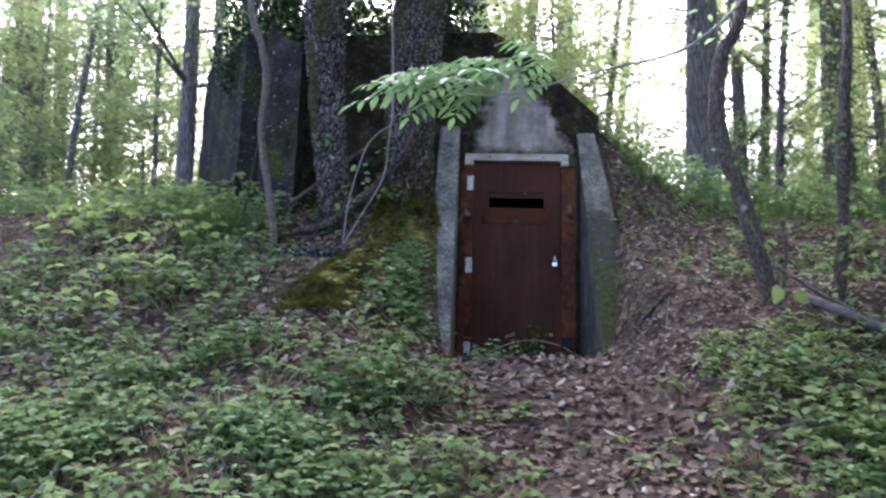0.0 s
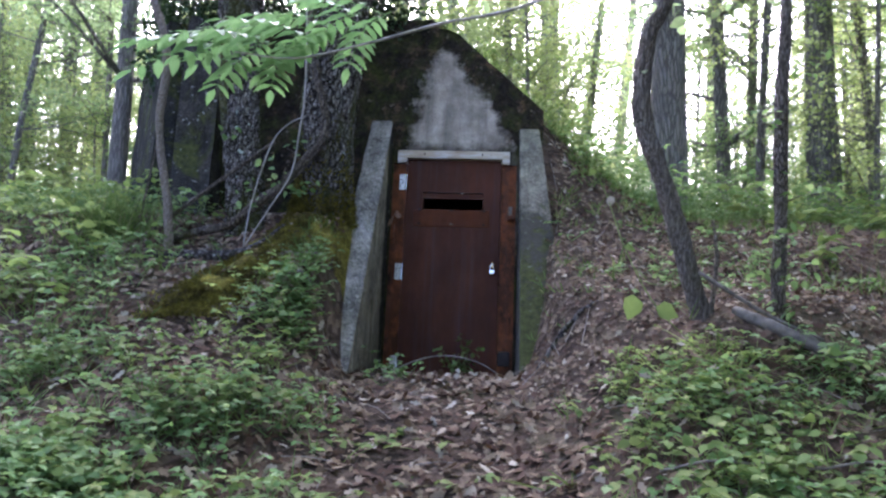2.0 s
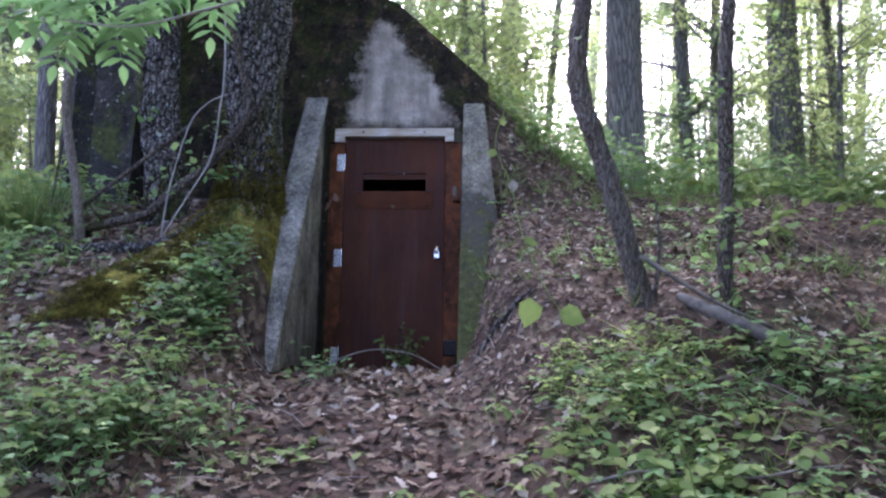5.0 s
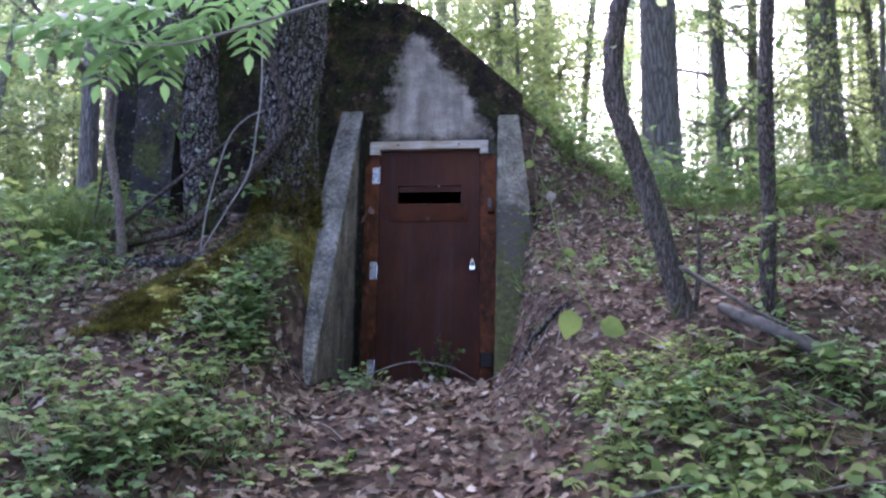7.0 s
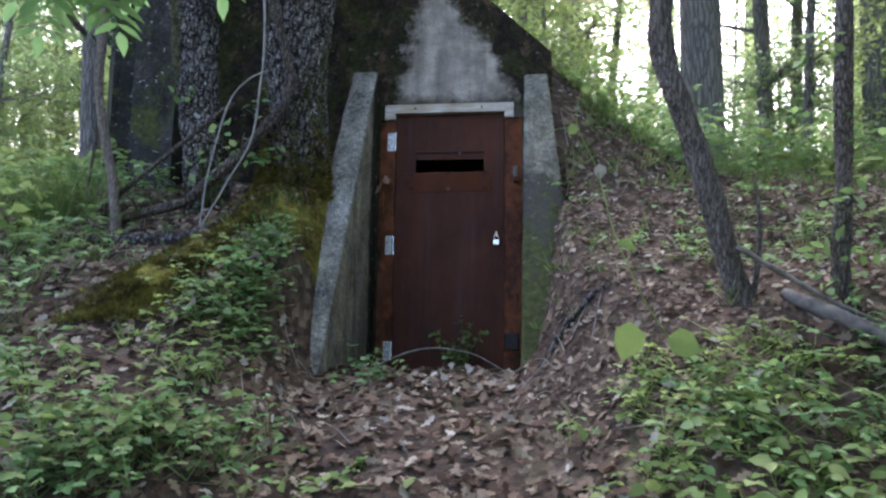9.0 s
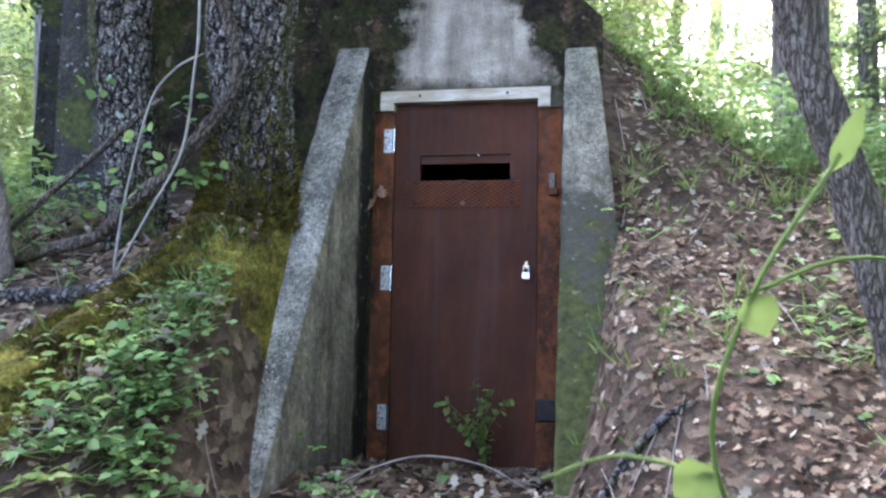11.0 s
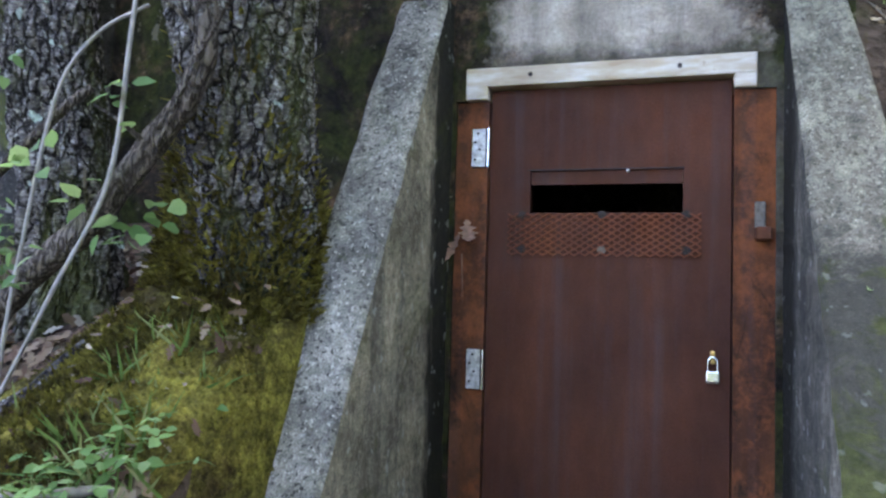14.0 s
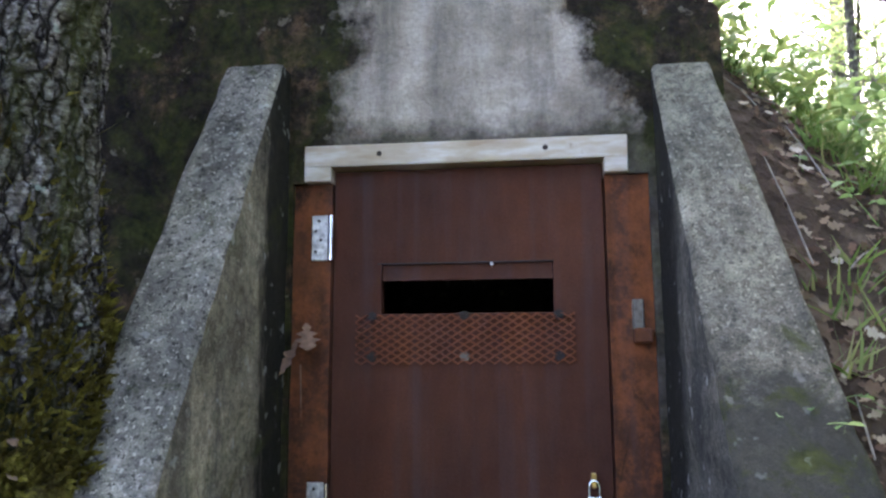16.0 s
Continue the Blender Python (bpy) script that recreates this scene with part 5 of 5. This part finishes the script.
tw = cover(420, -4.5, 4.5, -7.5, 1.0, litter_weight)
pieces = []
for x, y in tw:
    a, ln = rng.uniform(0, np.pi), rng.uniform(0.05, 0.3)
    q = np.array([[x + u * ln * math.cos(a), y + u * ln * math.sin(a)] for u in (-0.5, 0, 0.5)])
    z = ground_z(q[:, 0], q[:, 1]) + 0.012 + rng.uniform(0, 0.02)
    pieces.append(tube(np.column_stack([q, z + np.array([0, 0.01, 0])]), [0.003, 0.002], 4))
tagged(put_mesh("twigs", *join(*pieces), M_TWIG), "small dry twigs scattered over the litter", "twigs", kind="stuff")

# ---------------- undergrowth ----------------
def herbs(name, pts, height, leaf_len, mat, label, shape=ROUND, clusters=(2, 5), spread=0.09):
    """Low plants: each a few stalks that carry leaves in threes."""
    base = np.column_stack([pts, ground_z(pts[:, 0], pts[:, 1])])
    n = rng.integers(clusters[0], clusters[1] + 1, len(base))
    b = np.repeat(base, n, axis=0)
    m = len(b)
    top = b + np.column_stack([rng.normal(size=(m, 2)) * spread, rng.uniform(0.35, 1.0, m) * height * np.repeat(rng.uniform(0.6, 1.2, len(base)), n)])
    stalks = blades(b, top - b, unit(rng.normal(size=(m, 3))), np.linalg.norm(top - b, axis=1), 0.005, BLADE, 0.0, 0.2)
    P, D, N, L = [], [], [], []
    ang = rng.uniform(0, 2 * np.pi, m)
    for k in range(3):
        a = ang + (k - 1) * 1.9 + rng.normal(size=m) * 0.25
        P.append(top)
        D.append(np.stack([np.cos(a), np.sin(a), rng.uniform(-0.35, 0.25, m)], 1))
        N.append(unit(np.array([0, 0, 1.0]) + 0.35 * rng.normal(size=(m, 3))))
        L.append(leaf_len * rng.uniform(0.6, 1.3, m))
    P, D, N, L = (np.concatenate(q) for q in (P, D, N, L))
    leaves = blades(P, D, N, L, L * rng.uniform(0.55, 0.8, len(L)), shape, -0.2, 0.15)
    ob = fast_mesh(name, *stack([stalks, leaves]), mat)
    return tagged(ob, label, "undergrowth", kind="stuff")


def dense_left(x, y):
    w = sm(0.05, -0.6, x - 0.12 * (y + 3)) * (0.10 + 1.2 * patchy(x, y, 2.3, 0.3) ** 3) * (sm(-2.5, -3.6, y) + 0.12)
    w = w * sm(-4.8, -3.7, x + 0.5 * np.sin(y * 2.3)) * sm(-7.4, -6.3, y + 0.4 * np.sin(x * 2.9))
    on_moss = (np.abs(x - moss_line(y)) < 0.28) & (y > -2.5)
    return np.clip(w, 0, 1) * ~in_wall(x, y) * (np.hypot((x + 1.15) / 0.55, (y + 1.2) / 0.85) > 1) * ~on_moss


def dense_right(x, y):
    w = sm(0.75, 1.5, x) * sm(-2.3, -2.9, y) * (0.08 + 0.92 * patchy(x, y, 2.1, 2.0) ** 2) * (1 - sm(3.4, 4.4, x + 0.5 * np.sin(y * 2.1))) * sm(-7.4, -6.3, y + 0.4 * np.sin(x * 3.1))
    return np.clip(w, 0, 1) * ~in_wall(x, y)


herbs("undergrowth", cover(2150, -4.8, 0.2, -7.4, -1.2, dense_left), 0.19, 0.04, M_HERB, "dense low green creeper leaves among the litter")
herbs("undergrowth", cover(620, -4.8, 0.2, -7.0, -2.2, dense_left), 0.24, 0.052, M_HERB_PALE, "taller pale green seedlings among the creeper")
herbs("undergrowth", cover(900, 0.8, 4.5, -7.4, -2.2, dense_right), 0.13, 0.042, M_HERB, "low green plants on the bank")
herbs("undergrowth", cover(85, 1.15, 2.0, -3.1, -2.35, lambda x, y: 0.2 + 0.8 * patchy(x, y, 2.6, 1.0)), 0.10, 0.034, M_HERB_BRIGHT, "bright green soft plants at the foot of the log", OVAL, (3, 6), 0.08)
herbs("undergrowth", cover(150, 1.0, 2.8, -4.8, -3.0, lambda x, y: 0.05 + 0.95 * patchy(x, y, 2.4, 5.0) ** 2), 0.10, 0.040, M_HERB_BRIGHT, "bright green seedlings on the low bank", OVAL, (2, 5), 0.09)
herbs("undergrowth", cover(230, 0.9, 4.2, -7.0, -2.6, dense_right), 0.2, 0.062, M_HERB_PALE, "bright yellow-green seedlings by the path")
herbs("undergrowth", cover(1600, -14, -2.6, -3.0, 9.0, lambda x, y: (0.3 + 0.7 * patchy(x, y, 0.7)) * sm(-3.0, -1.4, y + 0.5 * np.sin(x * 1.7))), 0.4, 0.085, M_HERB_BRIGHT, "green undergrowth beneath the trees")
herbs("undergrowth", cover(1100, 2.6, 14, -1.2, 10.0, lambda x, y: 0.2 + 0.8 * patchy(x, y, 0.7)), 0.35, 0.09, M_HERB_PALE, "pale green undergrowth beneath the trees")
herbs("undergrowth", cover(130, 0.85, 2.6, -1.9, 1.4, lambda x, y: 0.35 * patchy(x, y, 2.0) * ~in_wall(x, y) + 0.6 * (y > -0.1) * ~in_wall(x, y)), 0.09, 0.04, M_HERB, "sparse small plants on the leafy slope")
herbs("undergrowth", cover(60, -0.5, 1.0, -6.8, -2.6, lambda x, y: 0.4 + 0 * x), 0.07, 0.05, M_HERB_PALE, "few seedlings along the path")


herbs("undergrowth", cover(260, -6.5, -2.0, -2.8, 1.2, lambda x, y: (0.3 + 0.7 * patchy(x, y, 0.9, 1.0)) * ~in_wall(x, y)), 0.3, 0.06, M_HERB, "tall green plants on the crest of the bank")
herbs("undergrowth", cover(240, -6.5, -2.0, -2.8, 1.2, lambda x, y: (0.3 + 0.7 * patchy(x, y, 0.9, 4.0)) * ~in_wall(x, y)), 0.26, 0.05, M_HERB_PALE, "fresh green plants on the crest of the bank")
herbs("undergrowth", cover(55, -1.45, -0.84, -2.6, -1.65, lambda x, y: 0.5 + 0 * x), 0.11, 0.036, M_HERB_BRIGHT, "fresh light green plants below the mossy root")
herbs("undergrowth", cover(60, -1.05, -0.86, -2.2, -1.2, lambda x, y: 0.5 + 0 * x), 0.08, 0.032, M_HERB, "small green plants on the bare bank by the buttress")
herbs("undergrowth", cover(34, -1.0, -0.88, -2.0, -1.62, lambda x, y: 0.5 + 0 * x), 0.06, 0.035, M_HERB, "small green plants beside the buttress")
herbs("undergrowth", cover(170, 1.6, 5.5, -2.6, 1.5, lambda x, y: (0.1 + 0.9 * patchy(x, y, 1.1, 3.0) ** 2) * ~in_wall(x, y)), 0.12, 0.045, M_HERB, "scattered green plants on the bank")


herbs("undergrowth", cover(520, 1.3, 7.0, -0.3, 3.2, lambda x, y: (0.3 + 0.7 * patchy(x, y, 1.0, 2.0)) * ~in_wall(x, y) * sm(-0.5, 0.5, y - 0.25 * (x - 1.3))), 0.5, 0.065, M_HERB, "tall green growth along the crest of the bank", OVAL, (4, 7), 0.14)


def grass(name, pts, length, mat, label, blades_each=9, lean=0.5):
    base = np.repeat(np.column_stack([pts, ground_z(pts[:, 0], pts[:, 1])]), blades_each, axis=0)
    n = len(base)
    base[:, :2] += rng.normal(size=(n, 2)) * 0.025
    D = np.column_stack([rng.normal(size=(n, 2)) * lean, np.ones(n)])
    L = length * rng.uniform(0.5, 1.2, n)
    ob = fast_mesh(name, *blades(base, D, unit(rng.normal(size=(n, 3)) + np.array([0, 0, 0.2])), L, 0.009, BLADE, rng.uniform(-0.5, 0.5, n), 0.2), mat)
    return tagged(ob, label, "grass", kind="stuff")


herbs("undergrowth", cover(40, -1.12, -0.80, -2.2, -1.78, lambda x, y: 0.5 + 0 * x), 0.13, 0.045, M_HERB, "fresh green plants at the foot of the mossy root")
grass("grass_tuft", np.column_stack([rng.normal(-2.75, 0.16, 34), rng.normal(-0.98, 0.12, 34)]), 0.42, M_GRASS, "tall tuft of grass beside the sapling", 11)
grass("grass", cover(420, -4.5, 3.5, -7.0, -1.0, lambda x, y: (0.2 + 0.5 * patchy(x, y, 1.7, 4.0)) * ~in_wall(x, y) * (np.abs(x - 0.2) > 0.6)), 0.16, M_GRASS, "thin grass blades among the leaves", 6, 0.7)
grass("grass", cover(420, 0.88, 3.2, -0.5, 1.8, lambda x, y: 1.0 * ~in_wall(x, y)), 0.12, M_GRASS, "grass on the crest of the mound", 8, 0.7)

grass("grass_tuft", np.column_stack([rng.normal(-0.97, 0.06, 16), rng.normal(-1.42, 0.14, 16)]), 0.13, M_GRASS, "drooping tuft of half-dry grass on the mossy bank", 9, 0.9)
grass("grass", cover(70, -1.1, -0.84, -2.1, -1.05, lambda x, y: 0.6 + 0 * x), 0.09, M_GRASS, "thin half-dry grass on the steep bank by the buttress", 7, 0.9)
grass("grass_tuft", np.column_stack([rng.normal(1.0, 0.12, 14), rng.normal(-1.35, 0.2, 14)]), 0.09, M_GRASS, "half-dry grass at the edge of the buttress", 6, 0.9)

# a little shrub growing before the door
shrub = new("seedling_shrub")
shrub.location = (0.16, -0.22, float(ground_z(0.16, -0.22)))
tagged(shrub, "small leafy seedling growing in front of the door", "shrub")
stems, ends = [], []
for tip in ((-0.02, -0.02, 0.50), (-0.19, -0.03, 0.40), (-0.18, -0.03, 0.28), (0.15, -0.02, 0.42), (0.05, -0.03, 0.46), (-0.07, -0.04, 0.33), (-0.04, -0.03, 0.2)):
    tip = np.array(tip)
    path = smooth_path([(0.02, 0, -0.03), (0.01, 0, tip[2] * 0.45), tip], 8)
    stems.append(tube(path, [0.005, 0.003, 0.0015], 5))
    ends += [path[k] for k in (4, 5, 6, 7)]
put_mesh("stems", *join(*stems), M_HERB_PALE, shrub, smooth=True)
fast_mesh("leaves", *leaf_cloud(ends, (0.02, 0.02, 0.018), 6, 0.042, ROUND), M_HERB_PALE, shrub)

# a trailing vine with a few large yellowing leaves, between the camera and the bank
trail = new("trailing_vine")
trail.location = (1.55, -3.92, float(ground_z(1.55, -3.92)))
tagged(trail, "trailing green vine with a few yellowing heart-shaped leaves", "vine")
TO = np.array(trail.location)
tp = [np.array(p) - TO for p in ((1.55, -3.92, TO[2] - 0.02), (1.38, -4.05, 0.28), (1.16, -4.2, 0.46), (0.99, -4.27, 0.62), (0.90, -4.2, 0.82), (0.865, -4.03, 1.02), (0.815, -4.03, 1.14), (0.832, -4.04, 1.235), (0.88, -4.04, 1.32))]
put_mesh("stem", *tube(smooth_path(tp, 40), [0.0028, 0.002, 0.0018, 0.0014], 6), M_HERB_PALE, trail, smooth=True)
for pts in (((0.832, -4.04, 1.24), (0.9, -4.0, 1.26), (1.0, -3.95, 1.25)), ((0.815, -4.03, 1.13), (0.76, -4.0, 1.13), (0.71, -3.98, 1.105))):
    put_mesh("tendril", *tube(smooth_path([np.array(p) - TO for p in pts], 10), [0.0018, 0.001], 5), M_HERB_PALE, trail, smooth=True)
for p, d, nr, ln, wd, mt, lb in (
    ((0.87, -4.04, 1.03), (0.15, 0.1, -0.9), (0.5, -1, -0.3), 0.04, 0.036, M_WITHERED, "pale withered leaf"),
    ((0.91, -4.33, 0.64), (-0.1, -0.2, -1), (0.5, -0.8, 0.3), 0.085, 0.08, M_HERB_PALE, "yellow-green leaf"),
    ((1.0, -4.27, 0.60), (1, -0.1, -0.3), (0.2, -1, 0.35), 0.08, 0.065, M_HERB_PALE, "yellow-green leaf"),
    ((0.90, -4.2, 0.82), (0.9, 0.2, -0.2), (0, -1, 0.6), 0.05, 0.03, M_HERB_PALE, "yellow-green leaf"),
    ((0.815, -4.03, 1.135), (-0.6, 0.1, -0.6), (0.2, -0.9, 0.4), 0.032, 0.028, M_HERB_PALE, "yellow-green leaf"),
    ((0.832, -4.04, 1.24), (0.4, 0.0, -0.8), (0.1, -1, 0.2), 0.028, 0.024, M_HERB_PALE, "yellow-green leaf"),
    ((0.875, -4.04, 1.31), (0.5, 0.0, 0.9), (0.2, -1, 0.1), 0.045, 0.014, M_HERB_PALE, "unfolding leaf at the tip"),
):
    lf = fast_mesh("leaf", *blades([np.array(p) - TO], [d], [nr], ln, wd, ROUND, -0.2, 0.2), mt, trail)
    tagged(lf, lb)

# ivy on the trunks' vines
iv = [(-1.33, -1.0, 1.62), (-1.2, -1.02, 1.55), (-1.45, -1.1, 1.75), (-1.56, -1.1, 1.55), (-1.55, -1.12, 1.42), (-1.22, -1.0, 1.95), (-1.1, -1.0, 1.6), (-1.85, -0.85, 2.1)]
ivy = fast_mesh("ivy", *leaf_cloud(iv, (0.05, 0.02, 0.04), 7, 0.055, ROUND), M_HERB)
tagged(ivy, "small green creeper leaves on the vines", "ivy", kind="stuff")
# moss, grass and roots along the headwall's upper edge
ex = rng.uniform(-2.5, 1.5, 900)
ez = np.array([wall_top(x) for x in ex])
ey = rng.uniform(-0.03, 0.3, 900)
ep = np.stack([ex, ey * 0.9945 + ez * 0.1045, -0.1045 * ey + 0.9945 * ez], 1)
fr = fast_mesh("wall_fringe", *blades(ep - np.array([0, 0, 0.01]), unit(rng.normal(size=(900, 3)) * [0.6, 0.5, 0.4] + np.array([0, -0.3, 0.35])), unit(rng.normal(size=(900, 3))), rng.uniform(0.03, 0.13, 900), 0.012, BLADE, rng.uniform(-0.8, 0.3, 900), 0.2), M_GRASS)
tagged(fr, "moss and thin grass fringing the top of the headwall", "moss", kind="stuff")

# leafy creeper and twigs over the top of the mound behind the headwall
def mound_growth(name, n, x0, x1, y0, y1, height, mat, label):
    x, y = rng.uniform(x0, x1, n), rng.uniform(y0, y1, n)
    z = np.maximum(ground_z(x, y), 0.9945 * np.array([wall_top(v) for v in x]) - 0.1)
    c = np.stack([x, y, z + height * rng.random(n) ** 1.6], 1)
    return tagged(fast_mesh(name, *leaf_cloud(c, (0.12, 0.1, 0.05), 10, 0.065, SPECK), mat), label, "creeper", kind="stuff")


mound_growth("creeper", 1000, -2.95, -0.45, 0.35, 1.0, 1.0, M_IVY, "dark green creeper growing over the top of the bunker")
mound_growth("creeper", 160, -0.3, 1.5, 0.5, 1.2, 0.3, M_HERB_PALE, "green growth along the falling edge of the mound")
hx = rng.uniform(-3.4, -2.05, 420)
hz = 4.15 - 1.2 * rng.random(420) ** 1.3
hang = fast_mesh("creeper", *leaf_cloud(np.stack([hx, 0.05 + 0.105 * hz + 0.5 * np.maximum(0, -2.6 - hx) - rng.uniform(0.03, 0.3, 420), hz], 1), (0.07, 0.05, 0.09), 9, 0.06, SPECK, 0.6), M_IVY)
tagged(hang, "dark green creeper hanging over the wing wall", "creeper", kind="stuff")

# moss tufts standing up from the root, and leaves lying on it
tn = 15000
ty = rng.uniform(-2.3, -0.70, tn)
tx = moss_line(ty) + rng.normal(0, 1, tn) * (0.16 + 0.08 * sm(-1.4, -0.9, ty))
tz = ground_z(tx, ty) - 0.03 + np.exp(-(((tx - moss_line(ty)) / 0.35) ** 4)) * 0.08
tuft = fast_mesh("moss_tufts", *blades(np.stack([tx, ty, tz], 1), unit(rng.normal(size=(tn, 3)) * 0.6 + np.array([0, -0.3, 1.0])), unit(rng.normal(size=(tn, 3))), rng.uniform(0.015, 0.04, tn), rng.uniform(0.005, 0.011, tn), BLADE, 0.1, 0.2), M_MOSS)
tagged(tuft, "shaggy golden-green moss tufts on the root", "moss", kind="stuff")

# dead leaves lying on the moss
dn = 110
dx, dy = rng.uniform(-1.5, -0.84, dn), rng.uniform(-1.95, -0.85, dn)
dz = ground_z(dx, dy) + np.exp(-(((dx - moss_line(dy)) / 0.3) ** 4)) * 0.075 + 0.01
ds = rng.uniform(0.012, 0.05, dn)
strewn = fast_mesh("dead_leaves", *blades(np.stack([dx, dy, dz], 1), unit(np.column_stack([rng.normal(size=(dn, 2)), 0.2 * rng.normal(size=dn)])), unit(slope_normal(dx, dy) + 0.3 * rng.normal(size=(dn, 3))), ds, ds * 0.7, OAK, 0.2, 0.3), M_DEAD)
tagged(strewn, "a few pale dead leaves lying on the moss", "leaf litter", kind="stuff")
gapn = 14
gx, gy = rng.uniform(-0.90, -0.83, gapn), rng.uniform(-1.15, -0.85, gapn)
gap = fast_mesh("dead_leaves", *blades(np.stack([gx, gy, np.maximum(ground_z(gx, gy), 1.0) + rng.uniform(0.02, 0.2, gapn)], 1), unit(rng.normal(size=(gapn, 3))), unit(rng.normal(size=(gapn, 3)) + np.array([0, -0.8, 0.6])), rng.uniform(0.03, 0.06, gapn), 0.035, OAK, 0.3, 0.4), M_DEAD)
tagged(gap, "pale dead leaves caught between the trunk and the buttress", "leaf litter", kind="stuff")

# moss climbing the foot of the big trunk
cn = 5200
ca, ch = rng.uniform(0, 2 * np.pi, cn), rng.exponential(0.16, cn)
cr = 0.235 + 0.12 * np.exp(-ch / 0.2)
cpz = np.stack([-1.07 + cr * np.cos(ca), -0.62 + cr * np.sin(ca), 1.27 + ch], 1)
cd = np.stack([np.cos(ca), np.sin(ca), rng.uniform(0.0, 1.2, cn)], 1) + 0.4 * rng.normal(size=(cn, 3))
collar = fast_mesh("moss_tufts", *blades(cpz - 0.02 * np.stack([np.cos(ca), np.sin(ca), 0 * ca], 1), unit(cd), unit(rng.normal(size=(cn, 3))), rng.uniform(0.02, 0.055, cn), rng.uniform(0.008, 0.02, cn), BLADE, 0.1, 0.2), M_MOSS)
tagged(collar, "shaggy moss climbing the foot of the big trunk", "moss", kind="stuff")
